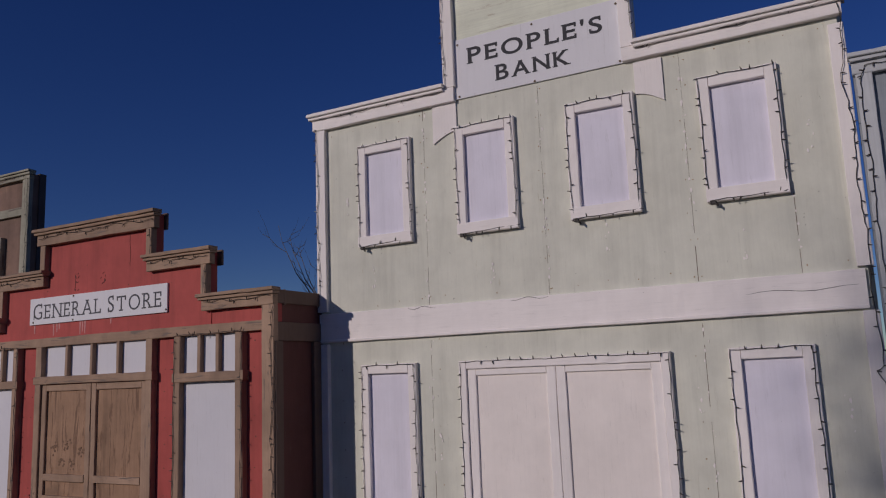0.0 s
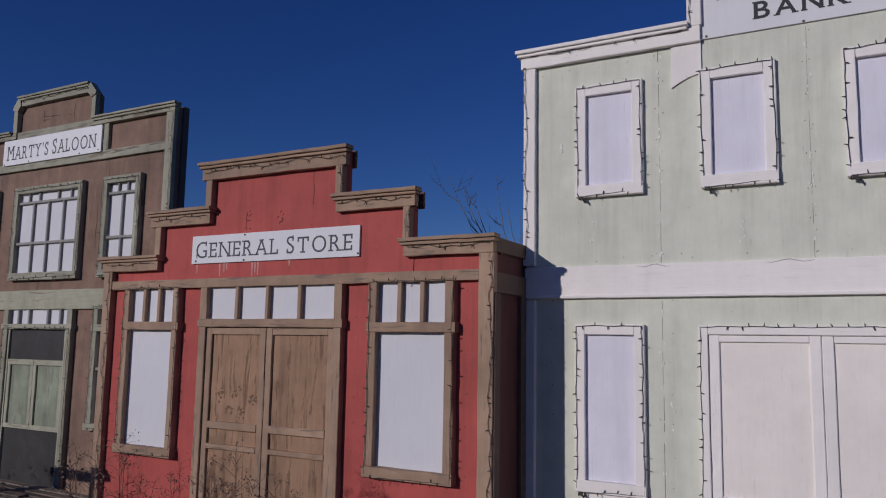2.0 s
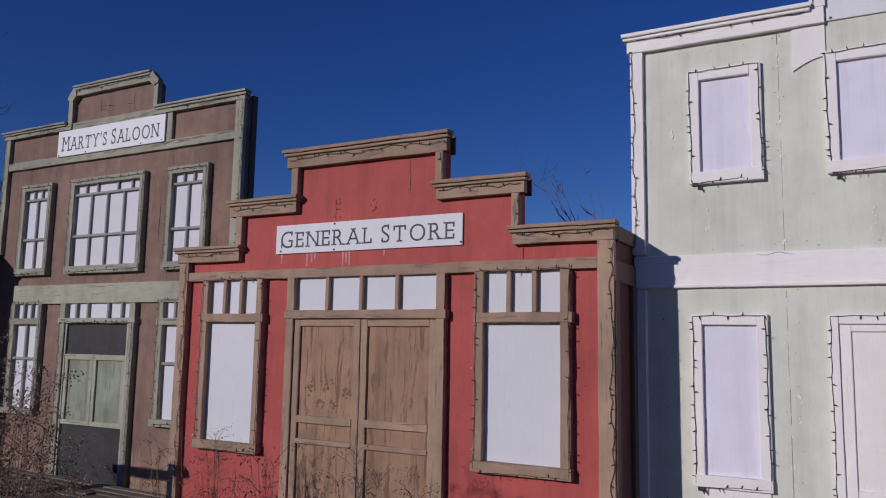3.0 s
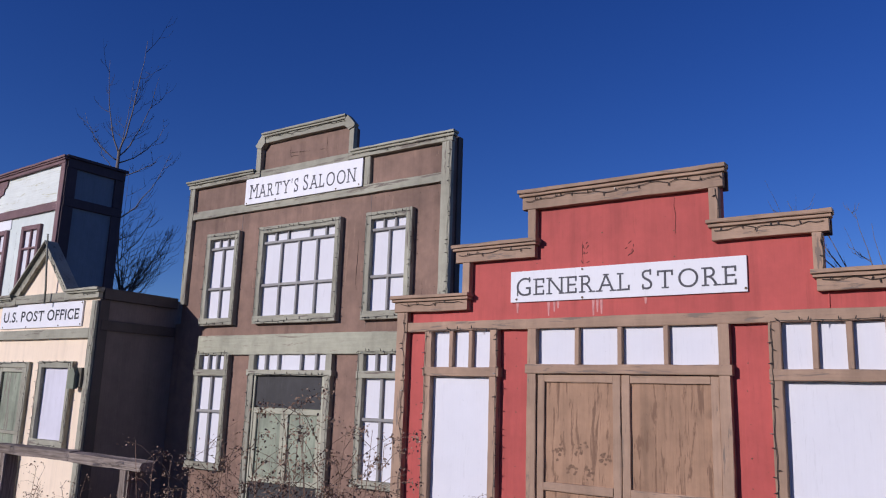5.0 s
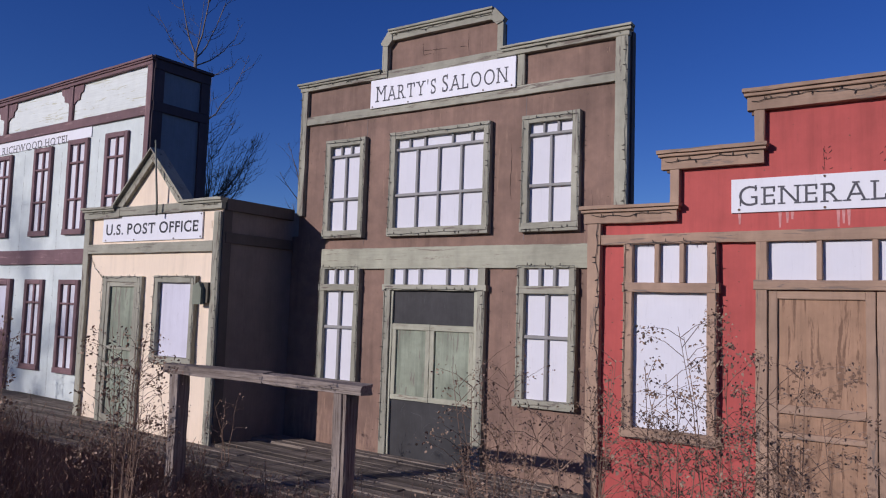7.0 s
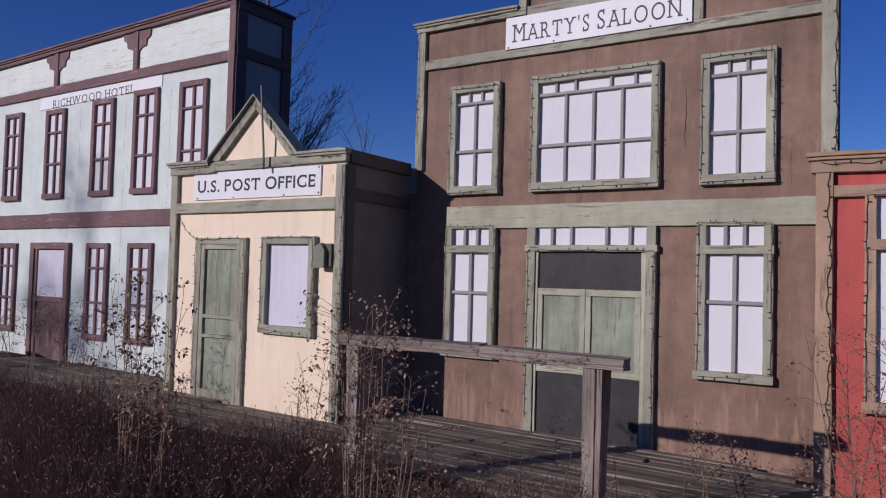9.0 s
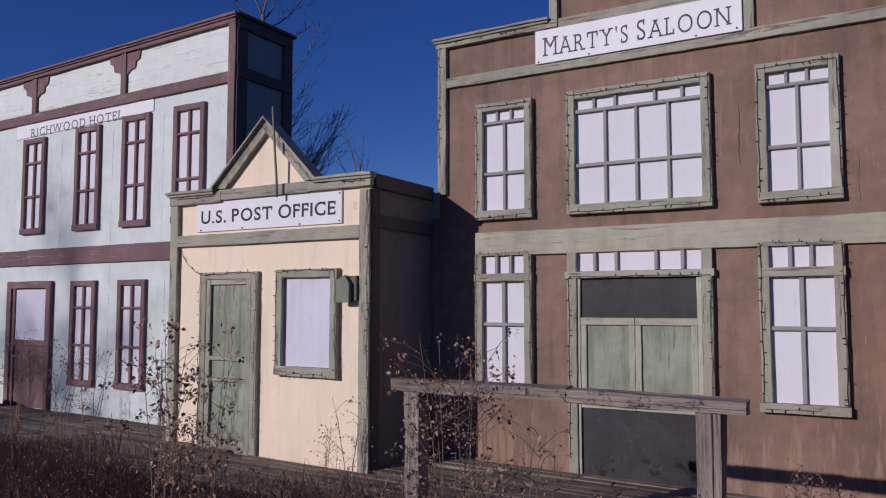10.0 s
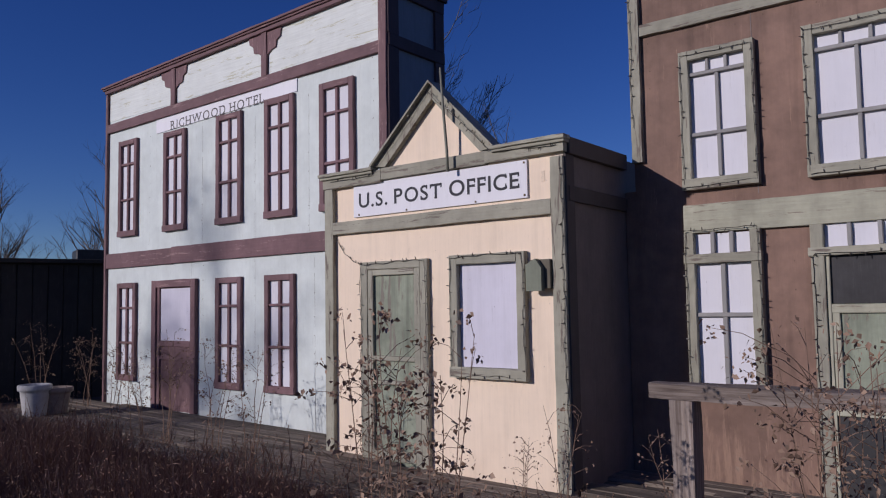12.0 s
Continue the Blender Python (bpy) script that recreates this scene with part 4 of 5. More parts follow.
    for k in range(14):
        x, z, a = -12.35 + random.uniform(-0.2, 0.5), 0.25 + random.uniform(-0.36, 0.22), random.uniform(-0.5, 1.2)
        n = random.uniform(0.05, 0.16)
        part("chalk_mark", Mesh().tube([(x, y - 0.018, z), (x + n * math.cos(a), y - 0.018, z + n * math.sin(a))], 0.0012, 4), chalk, d)
    tr = part("transom_window", Mesh().box(-12.733, -11.407, y - 0.008, y + 0.002, 2.022, 2.223, 0.001), white_pane, b)
    bars(tr, [-12.733 + 1.326 * u for u in (0.155, 0.335, 0.655, 0.86)], 2.022, 2.223, y, 0.038, 0.05, g)
    strings.append([(-12.82, y - 0.082, 0.0), (-12.82, y - 0.082, 1.93), (-12.8, y - 0.092, 1.96), (-11.32, y - 0.092, 1.96), (-11.32, y - 0.082, 0.0)])
    light_string(strings, "string of small unlit bulbs round the saloon's windows and door")
    light_string([[(-14.48, y - 0.07, 3.35), (-14.47, y - 0.07, 4.8)], [(-14.4, y - 0.08, 4.86), (-13.05, y - 0.08, 4.86)], [(-11.1, y - 0.08, 4.86), (-9.6, y - 0.08, 4.86)],
                  [(-12.85, y - 0.08, 5.37), (-11.3, y - 0.08, 5.37)], [(-9.575, y - 0.07, 4.8), (-9.57, y - 0.07, 2.9)]],
                 "string of small unlit bulbs along the saloon's cornice", slack=0.018)


seated(saloon, 0.008, 0.004, -0.029)


# ---- post office ----
def post_office():
    y = 5.55
    b = thing("post_office", (-16.2, y, DECK), "small cream post office with sage trim, gable and dark side", "building")
    part("wall", Mesh().prism([(-17.66, -0.26), (-14.62, -0.26), (-14.62, 3.06), (-15.50, 3.06), (-16.11, 3.78), (-16.80, 3.06), (-17.66, 3.06)], y, y + 0.08), cream_wall, b)
    x = -14.62
    # side wall and side boards carry their shade in the colour
    part("side_wall", Mesh().box(x - 0.06, x, y + 0.08, y + 1.75, -0.26, 3.05), dark_side, b, "side wall, grey-brown paint with its shade in the colour")
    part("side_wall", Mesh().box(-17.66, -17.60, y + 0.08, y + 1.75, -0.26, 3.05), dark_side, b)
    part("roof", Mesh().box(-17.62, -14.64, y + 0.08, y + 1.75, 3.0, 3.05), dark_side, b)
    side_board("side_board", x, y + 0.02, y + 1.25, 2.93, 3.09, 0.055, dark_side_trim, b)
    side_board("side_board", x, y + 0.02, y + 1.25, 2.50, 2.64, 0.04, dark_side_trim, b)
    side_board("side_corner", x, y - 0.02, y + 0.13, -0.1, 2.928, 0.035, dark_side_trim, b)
    t = sage_trim
    board("corner_board", -17.72, -17.59, -0.16, 2.91, y, 0.06, t, b)
    board("corner_board", -14.735, -14.60, -0.16, 2.91, y, 0.06, t, b)
    board("cornice_board", -17.74, -16.84, 2.915, 3.05, y, 0.065, t, b)
    board("cornice_board", -16.838, -15.462, 2.935, 3.065, y, 0.06, t, b)
    board("cornice_board", -15.46, -14.585, 2.945, 3.06, y, 0.065, t, b)
    cap(b, -17.77, -16.93, 3.05, y, t, 0.12, 0.035)
    cap(b, -15.37, -14.55, 3.06, y, t, 0.12, 0.035)
    # gable boards
    for s in (-1, 1):
        foot, top = -16.14 + s * 0.80, -16.11
        part("gable_board", Mesh().prism([(foot, 3.085), (top, 3.86), (top, 3.70), (foot - s * 0.17, 3.07)], y - 0.065, y + 0.002), t["z"], b)
        part("gable_cap", Mesh().prism([(foot + s * 0.02, 3.095), (top, 3.89), (top, 3.865), (foot, 3.08)], y - 0.12, y + 0.09), t["z"], b)
    board("frieze_board", -17.588, -14.737, 2.385, 2.525, y, 0.06, t, b)
    s = part("sign", Mesh().box(-17.285, -15.0, y - 0.025, y - 0.002, 2.562, 2.925, 0.002), white_sign, b, "white sign lettered u.s. post office")
    lettering("U.S. POST OFFICE", -17.20, -15.085, 2.66, 2.825, y - 0.025, ink, s, 0.014, 0.010, 1.04)
    screws([(-17.2, 2.585), (-16.5, 2.58), (-15.6, 2.58), (-15.03, 2.59), (-15.03, 2.90)], y - 0.025, s)
    part("paint_scar", Mesh().box(-14.86, -14.82, y - 0.004, y + 0.001, 2.70, 2.80, 0.001), old_cream, b)
    # door
    d = part("door", Mesh().box(-17.06, -16.30, y - 0.010, y + 0.002, -0.12, 1.99, 0.002), green_door, b, "closed faded green panelled door")
    board("frame_board", -17.165, -17.065, -0.12, 2.05, y, 0.055, t, d)
    board("frame_board", -16.315, -16.215, -0.12, 2.05, y, 0.055, t, d)
    board("head_board", -17.063, -16.317, 1.965, 2.05, y, 0.055, t, d)
    a, e = -17.06, -16.32
    board("stile", a, a + 0.07, -0.12, 1.96, y - 0.010, 0.038, t["z"], d)
    board("stile", e - 0.08, e, -0.12, 1.96, y - 0.010, 0.038, t["z"], d)
    for z0, z1 in ((1.90, 1.962), (0.985, 1.035), (0.73, 0.775), (-0.06, 0.05)):
        board("rail", a + 0.072, e - 0.082, z0, z1, y - 0.010, 0.036, t["x"], d)
    # window
    framed_panel(b, -15.92, -15.03, 0.86, 2.06, y, 0.095, 0.07, t, lilac_pane)
    # corner box with a pointed lid
    m = part("letter_box", Mesh().box(-14.95, -14.74, y - 0.09, y + 0.001, 1.70, 1.97, 0.004), box_wood, b, "weathered wooden letter box with a green lid, the lid's shadow in its colour")
    part("letter_box_lid", Mesh().prism([(-14.965, 1.68), (-14.80, 1.68), (-14.80, 1.89), (-14.862, 1.975), (-14.965, 1.925)], y - 0.150, y - 0.091), box_lid, m)
    light_string([[(-15.90, y - 0.078, 0.9), (-15.90, y - 0.078, 2.04), (-15.05, y - 0.078, 2.045), (-15.04, y - 0.078, 0.88), (-15.9, y - 0.09, 0.87)],
                  [(-17.15, y - 0.068, 0.1), (-17.15, y - 0.068, 2.03), (-16.23, y - 0.068, 2.035), (-16.23, y - 0.068, 0.1)],
                  [(-17.58, y - 0.01, 2.34), (-17.45, y - 0.01, 2.16), (-17.3, y - 0.01, 2.08), (-17.15, y - 0.06, 2.03)],
                  [(-14.62, y - 0.068, 2.9), (-14.615, y - 0.068, 0.1)], [(-17.6, y - 0.075, 2.985), (-16.95, y - 0.075, 3.0), (-16.15, y - 0.12, 3.80), (-15.35, y - 0.075, 3.03), (-14.65, y - 0.075, 3.01)]],
                 "string of small unlit bulbs round the post office trim", slack=0.014)


seated(post_office, 0.002, 0.0, -0.029)


def flagpole():
    ob = thing("flag_pole", (-15.885, 5.40, 2.89), "bare thin grey-green pole fixed to the gable", "pole")
    part("pole", Mesh().tube([(-15.885, 5.417, 2.89), (-15.89, 5.412, 3.1), (-15.90, 5.38, 3.5), (-15.905, 5.345, 3.94)], [0.015, 0.015, 0.014, 0.011], 8), pole_mat, ob, smooth=True)


seated(flagpole, 0.03, 0.0, -0.02)


# ---- hotel ----
def sagging(ob, slope):
    """Lets a long board sink away from the corner by the post office."""
    for v in ob.data.vertices:
        v.co.z += slope * (v.co.x + 17.5)
    return ob


def hotel():
    y = 6.41
    b = thing("hotel", (-20.9, y, DECK), "white two-storey hotel front with plum-brown trim and flaking frieze", "building")
    part("wall", Mesh().prism([(-24.25, -0.2), (-17.54, -0.2), (-17.54, 5.62), (-24.25, 5.435)], y, y + 0.10), hotel_wall, b)
    x = -17.54
    # the return and its boards use the colours with shade painted in
    part("side_wall", Mesh().box(x - 0.08, x, y + 0.10, y + 1.09, -0.2, 5.60), hotel_side, b, "grey side return with blue shade put into its colour")
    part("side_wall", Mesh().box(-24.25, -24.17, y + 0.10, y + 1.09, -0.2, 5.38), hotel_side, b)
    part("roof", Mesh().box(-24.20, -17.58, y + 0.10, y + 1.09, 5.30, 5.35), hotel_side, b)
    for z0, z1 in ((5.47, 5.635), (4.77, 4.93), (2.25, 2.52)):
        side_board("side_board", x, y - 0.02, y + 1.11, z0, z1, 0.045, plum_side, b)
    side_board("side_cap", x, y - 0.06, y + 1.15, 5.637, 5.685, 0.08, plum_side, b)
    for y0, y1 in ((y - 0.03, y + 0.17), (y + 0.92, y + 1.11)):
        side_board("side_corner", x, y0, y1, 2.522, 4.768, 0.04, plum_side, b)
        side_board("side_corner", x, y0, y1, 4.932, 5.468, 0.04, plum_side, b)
    t = plum_trim
    board("corner_board", -17.655, -17.525, -0.10, 5.543, y, 0.06, t, b)
    board("corner_board", -24.27, -24.21, -0.10, 5.35, y, 0.05, t, b)
    sagging(board("cornice_board", -24.27, -17.525, 5.545, 5.633, y, 0.07, t, b), 0.0275)
    for piece in cap(b, -24.32, -17.48, 5.633, y, t, 0.12, 0.035):
        sagging(piece, 0.0275)
    sagging(board("frieze_board", -24.208, -17.657, 4.705, 4.862, y, 0.05, t, b), 0.0085)
    for k, xd in enumerate((-22.19, -19.90)):
        drop = 0.0275 * (-17.5 - xd)
        board("frieze_post", xd - 0.06, xd + 0.06, 4.864 - 0.31 * drop, 5.545 - drop, y, 0.05, t, b)
        for s in (-1, 1):
            pts = [(xd + s * 0.062, 5.535), (xd + s * 0.062, 5.20), (xd + s * 0.14, 5.26), (xd + s * 0.24, 5.28), (xd + s * 0.26, 5.38), (xd + s * 0.34, 5.42), (xd + s * 0.36, 5.535)]
            part("frieze_bracket", Mesh().prism([(px, pz - drop + 0.008) for px, pz in pts], y - 0.03, y + 0.002), t["z"], b)
    for x0, x1 in ((-24.2, -22.26), (-22.12, -19.97), (-19.83, -17.66)):
        corners = [(x0, 4.86), (x1, 4.86), (x1, 5.543 + 0.0275 * (x1 + 17.5)), (x0, 5.543 + 0.0275 * (x0 + 17.5))]
        part("frieze_panel", Mesh().prism(corners, y - 0.006, y + 0.001), hotel_flaked, b, "white paint flaking in strips")
    board("belt_board", -24.22, -22.2, 2.245, 2.50, y, 0.045, t, b)
    board("belt_board", -22.197, -17.657, 2.25, 2.515, y, 0.045, t, b)
    for xs in (-21.7, -20.15, -18.9):
        seam(xs, -0.1, 2.24, y, b, grey_muntin["z"])
    s = part("sign", Mesh().prism([(-22.70, 4.425), (-19.225, 4.50), (-19.225, 4.698), (-22.70, 4.66)], y - 0.015, y - 0.001), white_sign, b, "white sign lettered richwood hotel in worn grey")
    lettering("RICHWOOD HOTEL", -22.30, -19.93, 4.505, 4.65, y - 0.015, faded_ink, s, 0.0, 0.09, 1.0)
    for piece in s.children:
        sagging(piece, 0.016)
    for x0, x1, head in ((-23.82, -23.24, 4.44), (-22.44, -21.84, 4.392), (-21.03, -20.42, 4.432), (-19.89, -19.27, 4.482), (-18.75, -18.11, 4.492)):
        for z0, z1 in ((2.785, head), (0.35, 1.975)):
            if z0 < 1 and x0 in (-22.44, -18.75):
                continue
            w = framed_panel(b, x0, x1, z0, z1, y, 0.085, 0.055, t, white_pane)
            a, e = x0 + 0.09, x1 - 0.09
            bars(w, ((a + e) / 2,), z0 + 0.09, z1 - 0.09, y, 0.05, 0.04, t)
            rows(w, (z0 + 0.62, z1 - 0.42), a, e, y, 0.036, 0.045, t)
    d = part("door", Mesh().box(-22.66, -21.58, y - 0.010, y + 0.002, -0.08, 1.93, 0.002), t["z"], b, "closed plum-brown door with pale upper panel")
    board("frame_board", -22.72, -22.60, -0.08, 1.985, y, 0.07, t, d)
    board("frame_board", -21.64, -21.52, -0.08, 1.985, y, 0.07, t, d)
    board("head_board", -22.598, -21.642, 1.87, 1.985, y, 0.07, t, d)
    part("pane", Mesh().box(-22.52, -21.69, y - 0.016, y - 0.008, 1.02, 1.85, 0.002), lilac_pane, d)
    board("stile", -22.598, -22.525, -0.08, 1.868, y - 0.010, 0.03, t["z"], d)
    board("stile", -21.685, -21.642, -0.08, 1.868, y - 0.010, 0.03, t["z"], d)
    board("rail", -22.523, -21.687, 0.93, 1.018, y - 0.010, 0.03, t["x"], d)
    board("rail", -22.523, -21.687, 0.72, 0.77, y - 0.010, 0.028, t["x"], d)
    nail_heads([(-22.9, 2.6, -22.9, 4.4), (-21.43, 2.6, -21.43, 4.4), (-20.15, 2.6, -20.15, 4.4), (-19.0, 2.6, -19.0, 4.65), (-17.8, 2.6, -17.8, 4.65), (-18.9, 0.1, -18.9, 2.2), (-20.15, 0.1, -20.15, 2.2), (-21.4, 0.1, -21.4, 2.2)], y, b, 0.25)
    for xs in (-21.43, -20.15, -19.0):
        seam(xs, 2.52, 4.43, y, b, grey_muntin["z"])


seated(hotel, 0.005, 0.004, 0.026)


# ---- hitching rail ----
def rough_beam(p0, p1, w, h, seed, n=14):
    """Old squared timber: a bar whose edges wander and split."""
    rnd = random.Random(seed)
    p0, p1 = Vector(p0), Vector(p1)
    d = (p1 - p0).normalized()
    u = d.cross(Vector((0, 1, 0.02))).normalized()
    v = d.cross(u)
    prof = [(-1, -0.8), (-0.85, -1), (0.1, -1), (0.2, -0.88), (0.3, -1), (0.85, -1), (1, -0.8), (1, 0.8), (0.85, 1), (-0.2, 1), (-0.28, 0.9), (-0.36, 1), (-0.85, 1), (-1, 0.8)]
    m, k = Mesh(), len(prof)
    drift = [rnd.uniform(-0.004, 0.004) for _ in prof]
    for i in range(n + 1):
        c = p0.lerp(p1, i / n)
        drift = [max(-0.012, min(0.012, a + rnd.uniform(-0.004, 0.004))) for a in drift]
        for (a, b), e in zip(prof, drift):
            m.v.append(tuple(c + u * (a * h / 2 + e * a) + v * (b * w / 2 + e * b)))
    for i in range(n):
        for q in range(k):
            a, b = i * k + q, i * k + (q + 1) % k
            m.f.append([a, b, b + k, a + k])
    m.f += [list(range(k))[::-1], list(range(n * k, n * k + k))]
    return m


def hitching_rail():
    ob = thing("hitching_rail", (-11.77, 3.66, -0.16), "weathered grey timber hitching rail on two posts", "rail")
    part("rail", rough_beam((-13.02, 3.645, 1.03), (-11.632, 3.64, 1.03), 0.14, 0.092, 1), rail_wood["x"], ob)
    part("rail", rough_beam((-11.628, 3.64, 1.029), (-10.505, 3.64, 1.02), 0.14, 0.09, 2), rail_wood["x"], ob)
    part("post", rough_beam((-12.84, 3.65, -0.35), (-12.835, 3.645, 0.985), 0.14, 0.14, 3), rail_wood["z"], ob)
    part("post", rough_beam((-10.725, 3.65, -0.35), (-10.72, 3.645, 0.975), 0.14, 0.145, 4), rail_wood["z"], ob)


hitching_rail()


# ---- planters by the hotel ----
def planter(at, h, r, material, label):
    ob = thing("planter", at, label, "flower pot", "pots by the hotel")
    prof = [(0.0, 0.0), (r * 0.66, 0.0), (r * 0.68, h * 0.05), (r * 0.84, h * 0.72), (r * 0.86, h * 0.80), (r * 0.98, h * 0.82), (r, h * 0.86), (r, h * 0.97), (r * 0.95, h), (r * 0.86, h), (r * 0.82, h * 0.86), (0.0, h * 0.85)]
    part("pot", Mesh().lathe(prof, at, 28), material, ob, smooth=True)
    soil = Mesh().lathe([(0.0, h * 0.87), (r * 0.82, h * 0.865)], at, 20)
    part("soil", soil, ground_mat, ob)
    return ob


planter((-23.06, 4.69, deck_z(-23.06)), 0.46, 0.235, pot_white, "pale grey ribbed pot with a dead plant")
planter((-23.08, 5.0, deck_z(-23.1)), 0.39, 0.25, pot_tan, "tan stone pot with bare soil")


# ---- dark shed beyond the hotel ----
def shed():
    ob = thing("dark_shed", (-27.0, 5.0, -0.1), "low black-brown shed with plank siding in shade", "shed")
    turn = Matrix.Translation((-25.0, 7.4, 0)) @ Matrix.Rotation(radians(-20), 4, "Z")

    def put(name, box, c=0.004):
        m = Mesh().box(*box, c)
        m.v = [tuple(turn @ Vector(p)) for p in m.v]
        return part(name, m, shed_wood, ob)

    put("wall", (-6.0, -0.04, -9.0, 3.0, -0.16, 2.42))
    for k in range(48):
        yy = -9.0 + 0.25 * k
        put("siding_board", (-0.04, -0.005 - 0.01 * (k % 2), yy + 0.006, yy + 0.244, -0.14, 2.40))
    put("roof", (-6.1, 0.10, -9.1, 3.1, 2.42, 2.50), 0.01)
    a = thing("roof_unit", turn @ Vector((-0.9, -0.6, 2.5)), "dark grey metal box on the shed roof", "roof vent")
    for off, h in ((-0.6, 0.24), (0.25, 0.18)):
        m = Mesh().box(-1.4, -0.7, off - 0.36, off + 0.36, 2.50, 2.50 + h, 0.02)
        m.v = [tuple(turn @ Vector(p)) for p in m.v]
        part("housing", m, metal_dark, a)


shed()


# ---- trees and brush ----
def bare_tree(name, base, height, lean, seed, radius, label, spread=0.55, levels=4, kids=(3, 5), group="bare trees", low=0.35, leaves=0):
    rnd = random.Random(seed)
    ob = thing(name, base, label, "tree" if name == "bare_tree" else "shrub", group)
    trunk, limbs, twigs = Mesh(), Mesh(), Mesh()
    tips = []

    def grow(p, d, length, r, level):
        pts, k = [Vector(p)], 5 if level < 2 else 4
        d = Vector(d).normalized()
        for i in range(k):
            d = (d + Vector((rnd.uniform(-1, 1), rnd.uniform(-1, 1), rnd.uniform(-0.3, 0.6))) * 0.11).normalized()
            pts.append(pts[-1] + d * length / k)
        end = 0.55 if level == 0 else 0.35
        radii = [r * (1 - (1 - end) * i / k) for i in range(k + 1)]
        (trunk if level == 0 else limbs if level < 3 else twigs).tube(pts, radii, 7 if level == 0 else 5 if level < 3 else 3, cap=level < 2)
        if level >= levels:
            tips.append(pts[-1])
            return
        for j in range(rnd.randint(*kids) + (2 if level == 0 else 0)):
            u = low + (1 - low) * (j + rnd.random()) / (kids[1] + (2 if level == 0 else 0)) if level == 0 else 0.2 + 0.8 * rnd.random()
            u = min(u, 0.999)
            i = min(int(u * k), k - 1)
            q = pts[i].lerp(pts[i + 1], u * k - i)
            a = rnd.uniform(0, 2 * math.pi)
            out = Vector((math.cos(a), math.sin(a), 0))
            nd = (pts[i + 1] - pts[i]).normalized() * (1 - spread) + out * spread + Vector((0, 0, 0.35))
            grow(q, nd, length * rnd.uniform(0.42, 0.62) * (1.15 - 0.5 * u if level == 0 else 1), radii[i] * 0.55, level + 1)
        if level < 2:
            grow(pts[-1], d, length * 0.55, radii[-1] * 0.9, level + 1)

    grow(base, lean, height * 0.6, radius, 0)
    if leaves:
        lf = Mesh()
        for k in range(leaves):
            p = Vector(rnd.choice(tips)) + Vector((rnd.gauss(0, 0.22), rnd.gauss(0, 0.22), rnd.gauss(0, 0.2)))
            d = Vector((rnd.uniform(-1, 1), rnd.uniform(-1, 1), rnd.uniform(-1, 1))).normalized() * rnd.uniform(0.08, 0.15)
            w = d.cross(Vector((rnd.uniform(-1, 1), rnd.uniform(-1, 1), rnd.uniform(-1, 1)))).normalized() * d.length * 0.36
            n = len(lf.v)
            lf.v += [tuple(p), tuple(p + d * 0.5 + w), tuple(p + d), tuple(p + d * 0.5 - w)]
            lf.f.append([n, n + 1, n + 2, n + 3])
        tagged(part("leaves", lf, leaves_dry, ob, fix=False), kind="stuff")
    part("trunk", trunk, bark, ob, fix=False, smooth=True)
    tagged(part("limbs", limbs, bark, ob, fix=False, smooth=True), kind="stuff")
    if twigs.v:
        tagged(part("twigs", twigs, bark, ob, fix=False), kind="stuff")
    return ob


def forked_tree(name, trunk, radii, boughs, label, group, seed, twigs=7, fine=1.0):
    """A stem whose boughs sweep out and curve up; a bough is its start, way out, rise and thickness."""
    rnd = random.Random(seed)
    ob = thing(name, trunk[0], label, "tree" if name == "bare_tree" else "shrub", group)
    part("trunk", Mesh().tube(trunk, radii, 8), bark, ob, smooth=True)
    tw = Mesh()

    def sweep(p, out, rise, r, n):
        pts = []
        for i in range(n + 1):
            u = i / n
            wob = Vector((rnd.uniform(-1, 1), rnd.uniform(-1, 1), rnd.uniform(-1, 1))) * 0.018 * min(1.0, u * 4)
            pts.append(p + out * (1.25 * u - 0.25 * u * u) + Vector((0, 0, rise * (0.45 * u + 0.55 * u * u))) + wob)
        return pts, [r * (1 - 0.82 * i / n) for i in range(n + 1)]

    for start, way, rise, r in boughs:
        way = Vector((way[0], way[1], 0))
        pts, rad = sweep(Vector(start), way, rise, r, 8)
        part("branch", Mesh().tube(pts, rad, 5), bark, ob, fix=False, smooth=True)
        size = math.hypot(way.length, rise)
        for j in range(twigs):
            u = rnd.uniform(0.2, 0.97)
            i = min(int(u * 8), 7)
            q = pts[i].lerp(pts[i + 1], u * 8 - i)
            a = math.atan2(way.y, way.x) + rnd.choice((-1, 1)) * rnd.uniform(0.3, 1.6)
            n = size * rnd.uniform(0.12, 0.34)
            p2, r2 = sweep(q, Vector((math.cos(a), math.sin(a), 0)) * n * 0.75, n * rnd.uniform(0.5, 1.2), r * 0.38, 4)
            tw.tube(p2, r2, 3, cap=False)
            for e in range(3):
                s = p2[rnd.randint(1, 3)]
                a3, n3 = a + rnd.uniform(-1.5, 1.5), n * rnd.uniform(0.2, 0.5)
                d = Vector((math.cos(a3), math.sin(a3), 0)) * n3
                tw.tube([s, s + d * 0.6 + Vector((0, 0, n3 * 0.35)), s + d * 0.9 + Vector((0, 0, n3 * 0.95))], [0.004 * fine, 0.003 * fine, 0.0015 * fine], 3, cap=False)
    tagged(part("twigs", tw, bark, ob, fix=False), kind="stuff")


ACROSS = Vector((0.55, 0.83, 0))
ALONG = Vector((-0.83, 0.55, 0))


